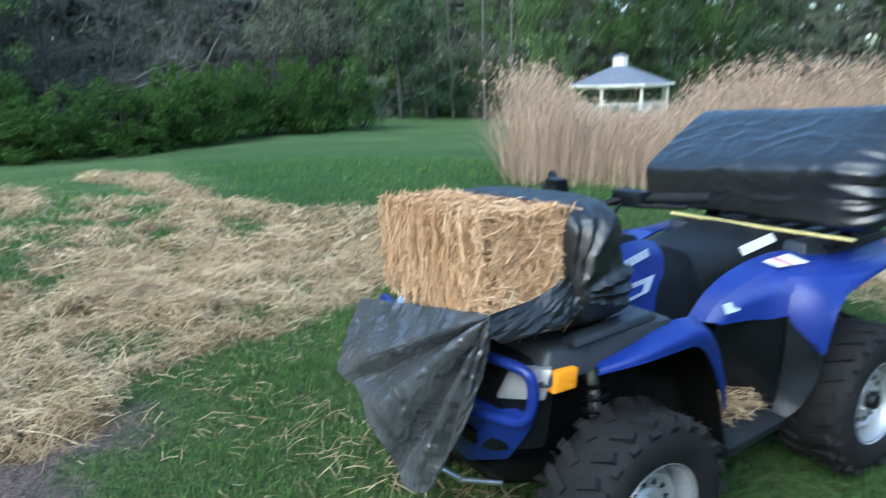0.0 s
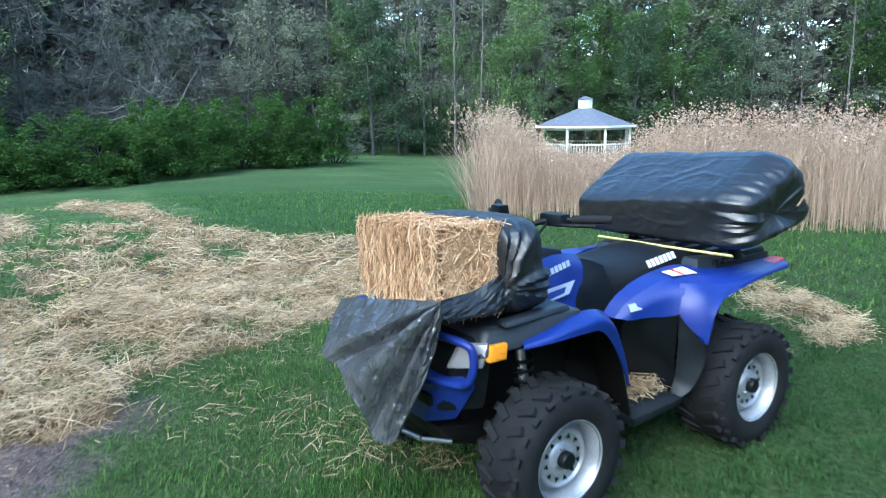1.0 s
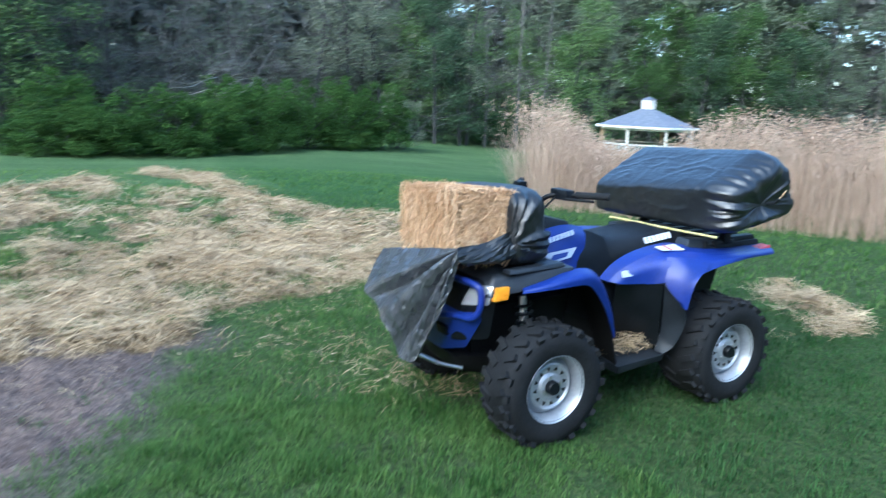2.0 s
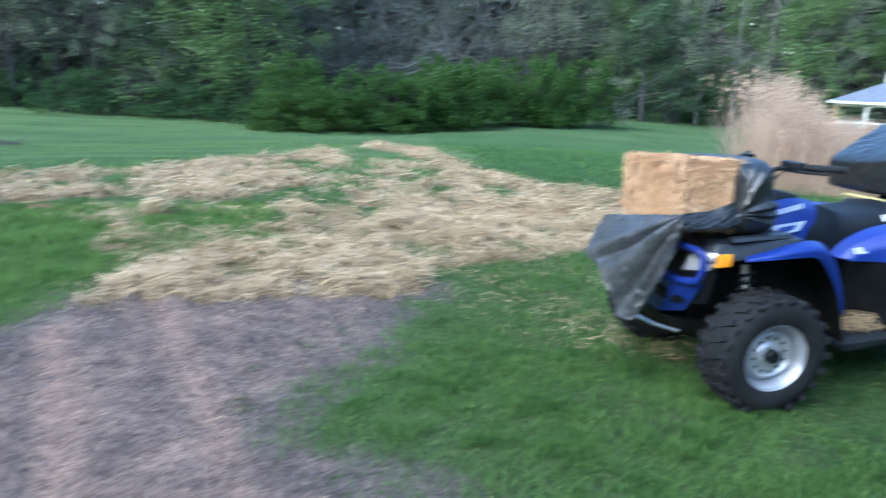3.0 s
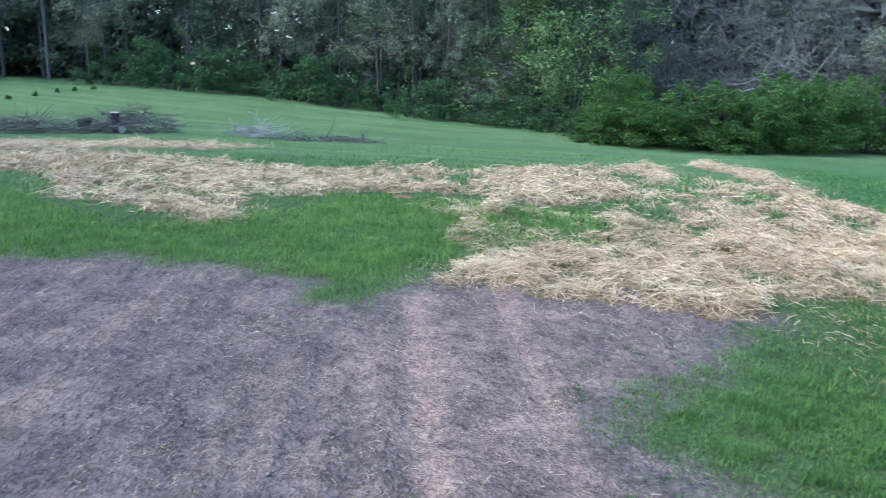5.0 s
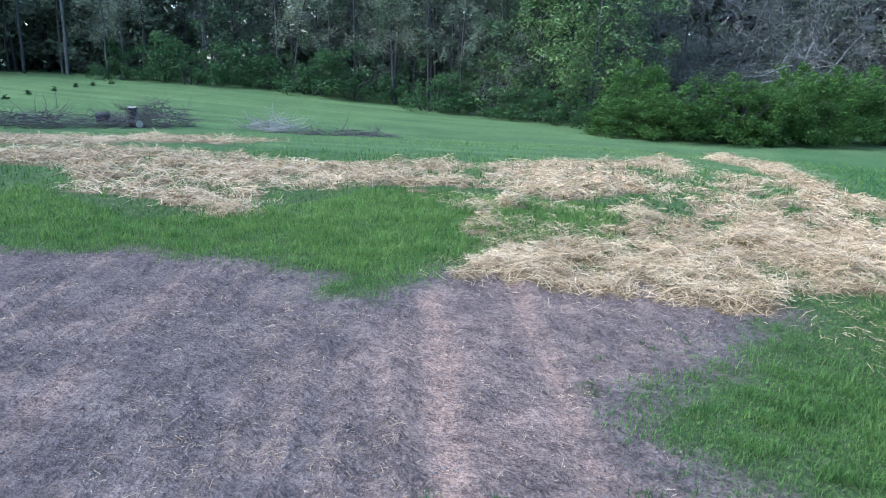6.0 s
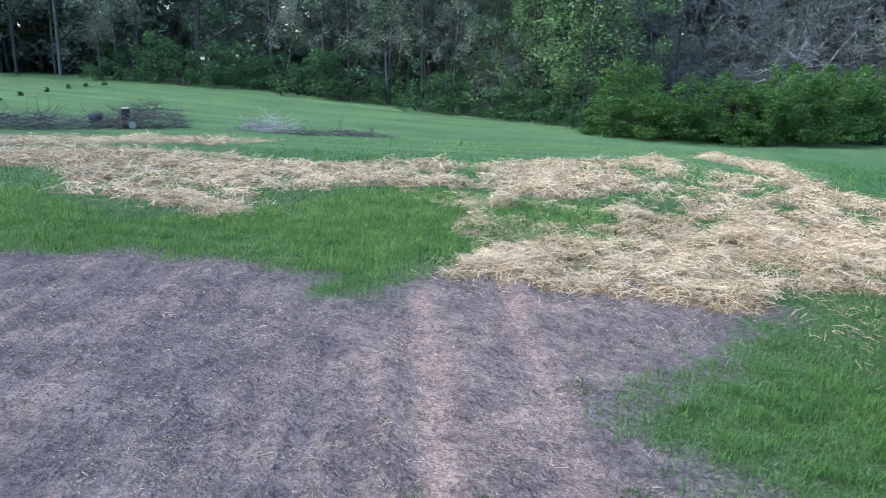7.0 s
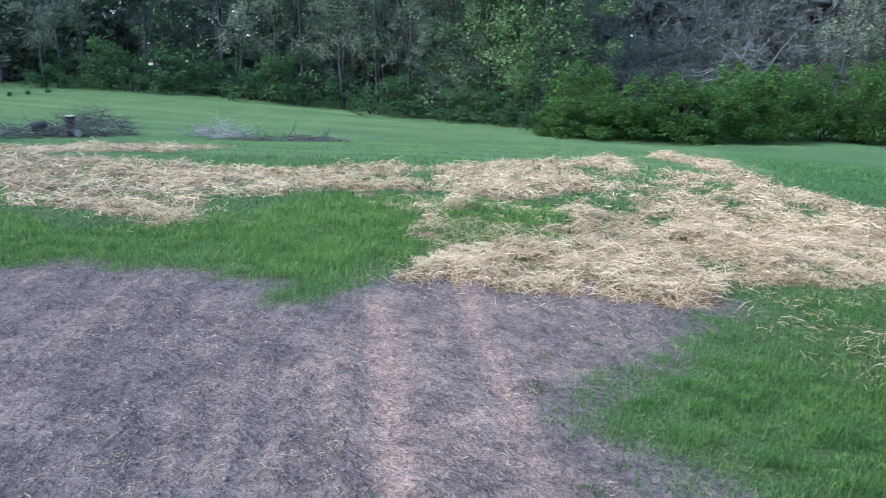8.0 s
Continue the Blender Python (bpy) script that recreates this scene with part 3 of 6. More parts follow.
def sprays(centers, radii, per, size, squash=0.8, shell=0.35):
    """Fine far foliage: each leaf one small triangle, hung in flattened sprays through the clump."""
    k = np.repeat(np.arange(len(centers)), per)
    n = len(k)
    d = RNG.normal(size=(n, 3))
    d /= np.linalg.norm(d, axis=1)[:, None]
    tier = 0.22 * np.round(d[:, 2] * 3) / 3 + 0.78 * d[:, 2]
    d[:, 2] = tier
    r = radii[k] * (shell + (1 - shell) * RNG.random(n)) * RNG.uniform(0.7, 1.18, n)
    p = centers[k] + d * r[:, None] * np.array([1, 1, squash])
    t1 = RNG.normal(size=(n, 3)) * [1, 1, 0.55]
    t1 /= np.linalg.norm(t1, axis=1)[:, None] + 1e-9
    t2 = np.cross(t1, RNG.normal(size=(n, 3)) * [0.7, 0.7, 1.2])
    t2 /= np.linalg.norm(t2, axis=1)[:, None] + 1e-9
    s = (size * RNG.uniform(0.6, 1.4, n))[:, None]
    v = np.stack([p - t1 * s, p + t2 * s * 0.75, p + t1 * s], 1).reshape(-1, 3)
    return v, np.arange(n * 3).reshape(-1, 3)


def tube(path, radii, sides=6):
    """A tapering round limb along a path."""
    path = np.array(path, float)
    v, f = [], []
    for i, (p, r) in enumerate(zip(path, radii)):
        d = path[min(i + 1, len(path) - 1)] - path[max(i - 1, 0)]
        d /= np.linalg.norm(d) + 1e-9
        a = np.cross(d, [0.3, 0.9, 0.1])
        a /= np.linalg.norm(a) + 1e-9
        b = np.cross(d, a)
        for k in range(sides):
            t = 2 * math.pi * k / sides
            v.append(p + r * (a * math.cos(t) + b * math.sin(t)))
        if i:
            for k in range(sides):
                q, w = (i - 1) * sides, i * sides
                k2 = (k + 1) % sides
                f += [(q + k, q + k2, w + k2), (q + k, w + k2, w + k)]
    return np.array(v), np.array(f)


def limb(p0, direction, length, r0, joints=5, wander=0.15):
    p, d, out = np.array(p0, float), np.array(direction, float), []
    for i in range(joints + 1):
        out.append(p.copy())
        d = d + RNG.normal(scale=wander, size=3)
        d /= np.linalg.norm(d)
        p = p + d * length / joints
    return out, np.linspace(r0, r0 * 0.25, joints + 1)


def make_tree(name, h, r0, spread_r, crown_lo, leaf, per, size, nlimb, label, twigs=0, bark=BARK, crook=0.18):
    """Tapered trunk, limbs, and a crown of many small clumps."""
    root = new(name)
    tp, tr = limb((0, 0, -0.3), (RNG.normal(scale=0.04), RNG.normal(scale=0.04), 1), h + 0.3, r0, 8, 0.035)
    parts, cen, rad, tw = [tube(tp, tr, 8)], [], [], []
    for i in range(nlimb):
        t = RNG.uniform(crown_lo, 0.98)
        j = t * 8
        a, b = tp[int(j)], tp[min(8, int(j) + 1)]
        p = a + (b - a) * (j - int(j))
        ang = RNG.uniform(0, 6.28)
        ln = spread_r * (1.15 - 0.75 * (t - crown_lo) / (1 - crown_lo)) * RNG.uniform(0.6, 1.15)
        lp, lr = limb(p, (math.cos(ang), math.sin(ang), RNG.uniform(0.15, 0.9)), ln, r0 * 0.35 * (1.1 - t) * (1 + 2 * (crook > 0.2)), 5, crook)
        parts.append(tube(lp, lr, 5))
        for q in lp[2:]:
            cen.append(q + RNG.normal(scale=0.25, size=3))
            rad.append(RNG.uniform(0.35, 0.75) * spread_r / 2.6)
        for _ in range(twigs):
            q = lp[RNG.integers(1, 6)]
            tp2, tr2 = limb(q, RNG.normal(size=3) * [1, 1, 0.6] + [0, 0, 0.25], RNG.uniform(0.5, 1.5), 0.014, 4, 0.3)
            tw.append(tube(tp2, tr2, 3))
    raw("trunk", *joined(parts), bark, root, smooth=True)
    if tw:
        tagged(raw("branchwork", *joined(tw), TWIG, root), kind="stuff")
    if per:
        raw("crown", *sprays(np.array(cen), np.array(rad), per, size), leaf, root)
    return tagged(root, label, "tree", "trees of the wood", "")


# ---- the wood, the hedge, the reeds ----
EYE = np.array([-2.5, -3.0])


def at_bearing(deg, dist):
    """A plan place by bearing (0 ahead along y, right positive) and distance from the standing place."""
    a = radians(deg)
    return EYE[0] + dist * math.sin(a), EYE[1] + dist * math.cos(a)


def wood_edge(deg):
    return float(np.interp(deg, [-70, -45, -28, -14, 0, 12, 28, 45, 90], [44, 41, 39, 33, 33, 37, 47, 50, 50]))


def make_shrub(name, h, w, leaf, n, per, size, label, stems=7, group="shrubs"):
    root = new(name)
    st, cen, rad = [], [], []
    for _ in range(stems):
        a = RNG.uniform(0, 6.28)
        lp, lr = limb((RNG.normal(scale=0.2), RNG.normal(scale=0.2), -0.1), (0.7 * math.cos(a), 0.7 * math.sin(a), 1), h * RNG.uniform(0.6, 0.95), 0.035, 5, 0.15)
        st.append(tube(lp, lr, 5))
    for _ in range(n):
        d = RNG.normal(size=3)
        d /= np.linalg.norm(d)
        r = RNG.random() ** 0.45
        cen.append((d[0] * w * r, d[1] * w * r * 0.8, h * 0.46 + d[2] * h * 0.43 * r) if RNG.random() < 0.64 else (d[0] * w * 0.95, d[1] * w * 0.8, RNG.uniform(0.06, 0.26) * h))
        rad.append(RNG.uniform(0.16, 0.42) * w / 1.6)
    tagged(raw("branchwork", *joined(st), BARK, root, smooth=True), kind="stuff")
    raw("foliage", *sprays(np.array(cen), np.array(rad), per, size, 0.75), leaf, root)
    return tagged(root, label, "shrub", group)


def build_wood():
    kinds = {
        "bare": make_tree("bare_tree", 12.5, 0.085, 2.0, 0.3, LEAF_PALE, 8, 0.06, 12, "tall bare grey tree at the edge of the wood", 7, PALE_BARK),
        "thin": make_tree("tall_tree", 11.5, 0.075, 2.3, 0.12, LEAF_DARK, 62, 0.085, 20, "tall slender tree with thin dark leaves", 3),
        "green": make_tree("leafy_tree", 9.5, 0.12, 2.9, 0.1, LEAF_MID, 92, 0.085, 26, "spring-green leafy tree at the wood's edge"),
        "dark": make_tree("dark_tree", 9.0, 0.12, 2.7, 0.06, LEAF_DARK, 86, 0.085, 26, "dark green dense tree at the wood's edge"),
        "pale": make_tree("budding_tree", 6.5, 0.08, 2.0, 0.25, LEAF_PALE, 46, 0.055, 16, "small tree with pale opening buds", 3),
        "haze": make_tree("grey_green_tree", 11.0, 0.07, 2.3, 0.2, LEAF_HAZE, 66, 0.07, 18, "tall slender tree with thin grey-green leaves", 4),
        "twiggy": make_tree("twiggy_tree", 6.8, 0.075, 3.2, 0.14, LEAF_HAZE, 12, 0.055, 22, "bare twiggy grey tree behind the hedge", 17),
        "fresh": make_tree("young_green_tree", 8.5, 0.08, 3.1, 0.02, LEAF_FRESH, 90, 0.07, 32, "light yellow-green young tree leaning over the lawn"),
        "limbed": make_tree("pale_limbed_tree", 5.4, 0.1, 4.6, 0.35, LEAF_PALE, 5, 0.05, 15, "bare tree with pale crooked limbs", 12, WHITE_BARK, 0.4),
    }
    bush = make_shrub("undergrowth_shrub", 2.6, 1.9, LEAF_UNDER, 44, 92, 0.062, "dark undergrowth shrub at the wood's edge", group="undergrowth of the wood")
    first = set()

    def put(kind, deg, dist, s, turn):
        src = bush if kind == "bush" else kinds[kind]
        x, y = at_bearing(deg, dist)
        m = pose(x, y, float(ground(x, y)), 0, 0, turn)
        if kind not in first:
            first.add(kind)
            src.matrix_basis = m
            c = src
        else:
            c = copy_thing(src, m)
        c.scale = (s, s, s * RNG.uniform(0.9, 1.12))

    belts = ((-39, ["bare", "thin", "bare", "haze"]), (-30, ["haze", "pale", "haze", "dark"]), (-20, ["haze", "thin", "pale", "haze"]), (-9, ["thin", "haze", "dark", "haze"]), (1, ["haze", "thin", "dark"]),
             (21, ["twiggy", "twiggy", "haze", "twiggy"]), (27, ["bare", "haze", "haze"]), (31, ["haze", "dark", "haze"]), (40, ["bare", "haze", "fresh", "haze"]), (44, ["haze", "green"]),
             (56, ["green", "green", "dark", "green"]), (62, ["haze", "bare", "green"]), (99, ["green", "thin", "green", "bare"]))
    deg = -66.0
    while deg < 88:
        d = wood_edge(deg)
        mix = next(m for upto, m in belts if deg < upto)
        for row in range(2):
            put(mix[RNG.integers(len(mix))], deg + RNG.uniform(-1, 1), d + 1.5 + row * 5 + RNG.uniform(-0.8, 1.5), RNG.uniform(0.85, 1.25), RNG.uniform(0, 360))
        if not 3 < deg < 20 and not deg < -39.5:
            put("bush", deg + RNG.uniform(-0.8, 0.8), d + RNG.uniform(-0.4, 1.2), RNG.uniform(0.7, 1.2), RNG.uniform(0, 360))
        deg += 2.9 if -50 < deg < 66 else 5.5
    for kind, a, dist, size in (("pale", -38.4, 40.0, 0.8), ("pale", -25.4, 37.0, 0.85), ("pale", -17.2, 35.0, 1.1), ("twiggy", -9.0, 32.5, 0.6), ("fresh", -5.4, 33.5, 1.0), ("fresh", -1.8, 32.5, 1.1), ("bush", -1.0, 29.5, 1.0), ("bush", -7.5, 32.0, 0.9),
                                ("limbed", 12.3, 33.0, 0.85), ("bush", -5.2, 31.0, 0.95), ("bush", -33.0, 38.0, 1.25), ("bush", -23.6, 36.0, 1.3), ("bush", -28.5, 38.0, 1.2),
                                ("dark", 29.0, 43.0, 0.95), ("dark", 31.0, 45.0, 0.8), ("bare", 33.0, 46.0, 1.0), ("bare", 35.5, 46.5, 1.05), ("bare", 37.5, 46.0, 1.0), ("pale", 19.5, 41.0, 1.4), ("pale", 22.3, 43.0, 1.5), ("pale", 25.0, 44.0, 1.5), ("fresh", 27.5, 46.0, 1.1), ("pale", 31.5, 46.0, 1.45), ("fresh", 39.5, 47.0, 1.1)):
        put(kind, a, dist, size, a * 17)
    # The depth of the wood, too dense to count.
    pieces, cen, rad = [], [], []
    for _ in range(520):
        a = RNG.uniform(-72, 92)
        x, y = at_bearing(a, wood_edge(a) + RNG.uniform(7, 26))
        z = float(ground(x, y))
        h = RNG.uniform(9, 14)
        lp, lr = limb((x, y, z - 0.3), (RNG.normal(scale=0.05), RNG.normal(scale=0.05), 1), h, RNG.uniform(0.05, 0.12), 5, 0.04)
        pieces.append(tube(lp, lr, 5))
        for _ in range(3):
            q = lp[RNG.integers(2, 6)]
            bp, br = limb(q, (RNG.normal(), RNG.normal(), 0.8), RNG.uniform(1, 2.6), 0.035, 4, 0.25)
            pieces.append(tube(bp, br, 3))
    for _ in range(2700):
        a = RNG.uniform(-72, 92)
        x, y = at_bearing(a, wood_edge(a) + RNG.uniform(6, 24))
        cen.append((x, y, float(ground(x, y)) + 14 * RNG.random() ** 1.1))
        rad.append(RNG.uniform(0.6, 1.5))
    wood = tagged(new("deep_wood"), "deep dark wood of bare trunks behind the edge", "woods", kind="stuff")
    raw("trunks", *joined(pieces), BARK, wood)
    raw("foliage", *sprays(np.array(cen), np.array(rad), 48, 0.2, 0.8, 0.2), LEAF_HAZE, wood)
    cen, rad, far_c = [], [], []
    for _ in range(2200):
        a = RNG.uniform(-72, 92)
        x, y = at_bearing(a, wood_edge(a) + RNG.uniform(4, 20))
        cen.append((x, y, float(ground(x, y)) + 2 + (16.0 if a > 18 else 11.0) * RNG.random()))
        rad.append(RNG.uniform(0.8, 1.7))
    v, f = clumps(np.array(cen), np.array(rad), 20, 0.34, 0.9, 0.1)
    v = v.reshape(-1, 4, 3)
    v[:, 1], v[:, 3] = v.mean(1) + (v[:, 1] - v.mean(1)) * 0.13, v.mean(1) + (v[:, 3] - v.mean(1)) * 0.13
    for _ in range(3600):
        a = RNG.uniform(-75, 95)
        x, y = at_bearing(a, wood_edge(a) + RNG.uniform(14, 32))
        far_c.append((x, y, float(ground(x, y)) + (13.5 if 19.5 < a < 24 or 31.5 < a < 36 else 22) * RNG.random() ** 0.95))
    for _ in range(420):
        a = RNG.uniform(-6, 28)
        x, y = at_bearing(a, wood_edge(a) + RNG.uniform(9, 20))
        far_c.append((x, y, float(ground(x, y)) + 1 + 11 * RNG.random()))
    veil = []
    for _ in range(700):
        a = RNG.uniform(-56, -34)
        x, y = at_bearing(a, wood_edge(a) + RNG.uniform(5, 16))
        veil.append((x, y, float(ground(x, y)) + 0.5 + 10 * RNG.random()))
    for _ in range(700):
        a = RNG.uniform(37, 58)
        x, y = at_bearing(a, wood_edge(a) + RNG.uniform(7, 20))
        veil.append((x, y, float(ground(x, y)) + 6 + 13 * RNG.random()))
    raw("leaf_veil", *sprays(np.array(veil), RNG.uniform(0.9, 1.8, len(veil)), 55, 0.2, 0.8, 0.1), LEAF_HAZE, wood)
    # Unseen clumps added behind the standing place to block the low sky.
    for _ in range(900):
        a = RNG.uniform(93, 287)
        x, y = at_bearing(a, RNG.uniform(24, 36))
        far_c.append((x, y, 13 * RNG.random()))
    raw("shaded_depth", *sprays(np.array(far_c), RNG.uniform(1.3, 2.4, len(far_c)), 52, 0.6, 0.85, 0.1), DEPTH, wood)
    raw("twig_haze", v.reshape(-1, 3), f, TWIG, wood)
    # Unseen trees added round the back of the place, cutting low sky light.
    for deg in range(100, 300, 14):
        put(["green", "dark", "thin"][deg % 3], deg, 28 + (deg * 7) % 9, 1.1, deg * 5)


build_wood()


def build_hedge():
    line = [(-1.5, 23.6, 1.7), (-0.2, 23.3, 2.2), (1.4, 23.4, 2.7), (3.4, 24.1, 2.9), (5.4, 25.2, 3.1), (7.5, 26.4, 3.3), (9.4, 27.2, 3.5), (11.4, 27.9, 3.5), (-1.5, 25.6, 3.1), (4.6, 27.0, 3.3)]
    a = make_shrub("hedge_shrub", 2.6, 1.75, LEAF_HEDGE, 110, 130, 0.055, "fresh green leafy shrub in the hedge row", group="shrubs of the hedge")
    b = make_shrub("hedge_shrub", 2.6, 1.75, LEAF_HEDGE, 110, 130, 0.055, "fresh green leafy shrub in the hedge row", group="shrubs of the hedge")
    for i, (x, y, h) in enumerate(line):
        m = pose(x, y, float(ground(x, y)), 0, 0, i * 73)
        if i < 2:
            c = (a, b)[i]
            c.matrix_basis = m
        else:
            c = copy_thing((a, b)[i % 2], m)
        c.scale = (1.05, 1.05, h / 2.6)
    x, y = 13.2, 29.0
    c = make_shrub("budding_shrub", 4.2, 1.5, LEAF_PALE, 40, 120, 0.055, "pale budding shrub at the end of the hedge", group="")
    c.matrix_basis = pose(x, y, float(ground(x, y)))


build_hedge()


def build_reeds():
    bed = [(4.9, 6.9), (6.0, 5.2), (7.5, 3.1), (13, -2.5), (20, 4), (13, 9), (8.9, 11.2), (6.4, 9.2)]
    n = 86000
    x, y = RNG.uniform(4, 20, n), RNG.uniform(-3, 12, n)
    wx, wy = x + 0.6 * (fnoise(x, y, 101) - 0.5), y + 0.6 * (fnoise(x, y, 103) - 0.5)
    dep = inside(bed, wx, wy)
    ok = (dep > 0) & (RNG.random(n) < np.where(dep < 1.4, 0.9, 0.3)) & (x < 15)
    x, y = x[ok], y[ok]
    m = len(x)
    a = np.degrees(np.arctan2(x + 1.83, y + 1.79))
    low = np.exp(-(((a - 46.2) / 5.0) ** 4))
    h = (1.85 - 0.2 * step(48, 56, a) - 0.78 * low) * (0.82 + 0.3 * fnoise(x * 0.8, y * 0.8, 107)) * np.where(RNG.random(m) < 0.4, RNG.uniform(0.35, 0.95, m), RNG.uniform(0.85, 1.08, m))
    b = np.stack([x, y, ground(x, y) - 0.02], 1)
    head = RNG.uniform(0, 6.28, m)
    head = np.where((a < 38.5) & (RNG.random(m) < 0.5), RNG.normal(2.6, 0.5, m), head)
    lean = np.abs(RNG.normal(0.03, 0.13, m)) + 0.3 * (a < 37.5) * RNG.random(m)
    bend = RNG.uniform(0.0, 0.22, m)
    v1, f1 = ribbons(b, head, lean, h, RNG.uniform(0.004, 0.009, m), bend)
    tips = v1.reshape(-1, 5, 3)[:, 4]
    mids = v1.reshape(-1, 5, 3)[:, 2]
    e = 170
    t = RNG.random(e)[:, None]
    eb = np.array([[4.95, 6.9]]) * (1 - t) + np.array([[6.5, 9.2]]) * t + RNG.normal(scale=0.12, size=(e, 2))
    ex, ef = ribbons(np.column_stack([eb, ground(eb[:, 0], eb[:, 1])]), RNG.normal(2.5, 0.35, e), RNG.uniform(0.15, 0.65, e), RNG.uniform(0.9, 1.7, e), np.full(e, 0.012), RNG.uniform(0.1, 0.6, e))
    k = RNG.choice(m, m // 2, replace=False)
    v2, f2 = ribbons(mids[k] + RNG.normal(scale=0.1, size=(len(k), 3)) * [0.2, 0.2, 1.4], RNG.uniform(0, 6.28, len(k)), RNG.uniform(0.3, 0.9, len(k)), RNG.uniform(0.25, 0.55, len(k)), np.full(len(k), 0.01), RNG.uniform(0.2, 1.0, len(k)))
    k = np.nonzero((h > 1.0 - 0.4 * low) & (RNG.random(m) < 0.55))[0]
    v3, f3 = clumps(tips[k] - [0, 0, 0.06], RNG.uniform(0.05, 0.1, len(k)), 8, 0.019, 2.6, 0.1)
    tagged(raw("reed_bed", *joined([(v1, f1), (v2, f2), (v3, f3), (ex, ef)]), REED), "tall dry beige reeds with feathery plumes", "reeds", kind="stuff")


build_reeds()


def box(bm, x0, x1, y0, y1, z0, z1, bevel=0.0):
    r = bmesh.ops.create_cube(bm, size=1.0)
    bmesh.ops.scale(bm, vec=(x1 - x0, y1 - y0, z1 - z0), verts=r["verts"])
    bmesh.ops.translate(bm, vec=((x0 + x1) / 2, (y0 + y1) / 2, (z0 + z1) / 2), verts=r["verts"])
    if bevel:
        es = list({e for v in r["verts"] for e in v.link_edges})
        bmesh.ops.bevel(bm, geom=es, offset=bevel, segments=2, affect="EDGES", profile=0.6)


def boxed(name, dims, material, parent=None, label="", bevel=0.0):
    bm = bmesh.new()
    box(bm, *dims, bevel)
    return part(name, bm, material, parent, label)


WHITE = surface("white_paint", (0.56, 0.55, 0.52), (0.68, 0.67, 0.63), 4, 0.5, 0, 0.1, 50)
SHINGLE = surface("grey_shingles", (0.1, 0.115, 0.15), (0.17, 0.19, 0.235), 6, 0.8, 0, 0.5, 40)
CEDAR = surface("tan_wood", (0.3, 0.2, 0.12), (0.42, 0.3, 0.19), 5, 0.7, 0, 0.3, 40)


def build_gazebo():
    root = new("gazebo")
    cx, cy = 24.1, 23.2
    g = float(ground(cx, cy))
    root.matrix_basis = pose(cx, cy, g, 0, 0, 46)
    R, n, eave = 2.3, 8, 0.9 - g
    ring = [(R * math.cos(math.pi / 8 + i * math.pi / 4), R * math.sin(math.pi / 8 + i * math.pi / 4)) for i in range(n)]
    bm = bmesh.new()
    bmesh.ops.create_cone(bm, cap_ends=True, segments=8, radius1=R + 0.15, radius2=R + 0.15, depth=0.62, matrix=pose(0, 0, 0.31, 0, 0, 22.5))
    part("floor_deck", bm, CEDAR, root)
    for i, (x, y) in enumerate(ring):
        boxed("post", (x - 0.06, x + 0.06, y - 0.06, y + 0.06, 0.62, eave), CEDAR if i in (0, 1, 2, 7) else WHITE, root)
        x2, y2 = ring[(i + 1) % n]
        if i == 5:
            continue
        ang, ln = math.degrees(math.atan2(y2 - y, x2 - x)), math.hypot(x2 - x, y2 - y)
        bm = bmesh.new()
        for z in (0.76, 1.5):
            box(bm, 0.06, ln - 0.06, -0.03, 0.03, z, z + 0.07)
        for k in range(1, 12):
            box(bm, k * ln / 12 - 0.02, k * ln / 12 + 0.02, -0.02, 0.02, 0.8, 1.53)
        rail = part("railing", bm, WHITE, root, smooth=False)
        rail.matrix_basis = pose(x, y, 0, 0, 0, ang)
        bm = bmesh.new()
        box(bm, 0, ln, -0.05, 0.05, eave - 0.16, eave)
        beam = part("beam", bm, WHITE, root, smooth=False)
        beam.matrix_basis = pose(x, y, 0, 0, 0, ang)
    bm = bmesh.new()
    bmesh.ops.create_cone(bm, cap_ends=True, segments=8, radius1=R + 0.3, radius2=0.35, depth=0.85, matrix=pose(0, 0, eave + 0.45, 0, 0, 22.5))
    part("roof", bm, SHINGLE, root, "grey shingled roof", smooth=False)
    bm = bmesh.new()
    bmesh.ops.create_cone(bm, cap_ends=True, segments=8, radius1=R + 0.33, radius2=R + 0.33, depth=0.1, matrix=pose(0, 0, eave, 0, 0, 22.5))
    part("fascia", bm, WHITE, root, "white eaves board", smooth=False)
    bm = bmesh.new()
    bmesh.ops.create_cone(bm, cap_ends=True, segments=8, radius1=0.37, radius2=0.37, depth=0.5, matrix=pose(0, 0, eave + 1.06, 0, 0, 22.5))
    cup = part("cupola", bm, WHITE, root, "white cupola", smooth=False)
    bm = bmesh.new()
    bmesh.ops.create_cone(bm, cap_ends=True, segments=8, radius1=0.43, radius2=0.06, depth=0.15, matrix=pose(0, 0, eave + 1.385, 0, 0, 22.5))
    part("cupola_roof", bm, SHINGLE, cup, smooth=False)
    tagged(root, "white octagonal gazebo with a grey shingled roof", "gazebo")


build_gazebo()


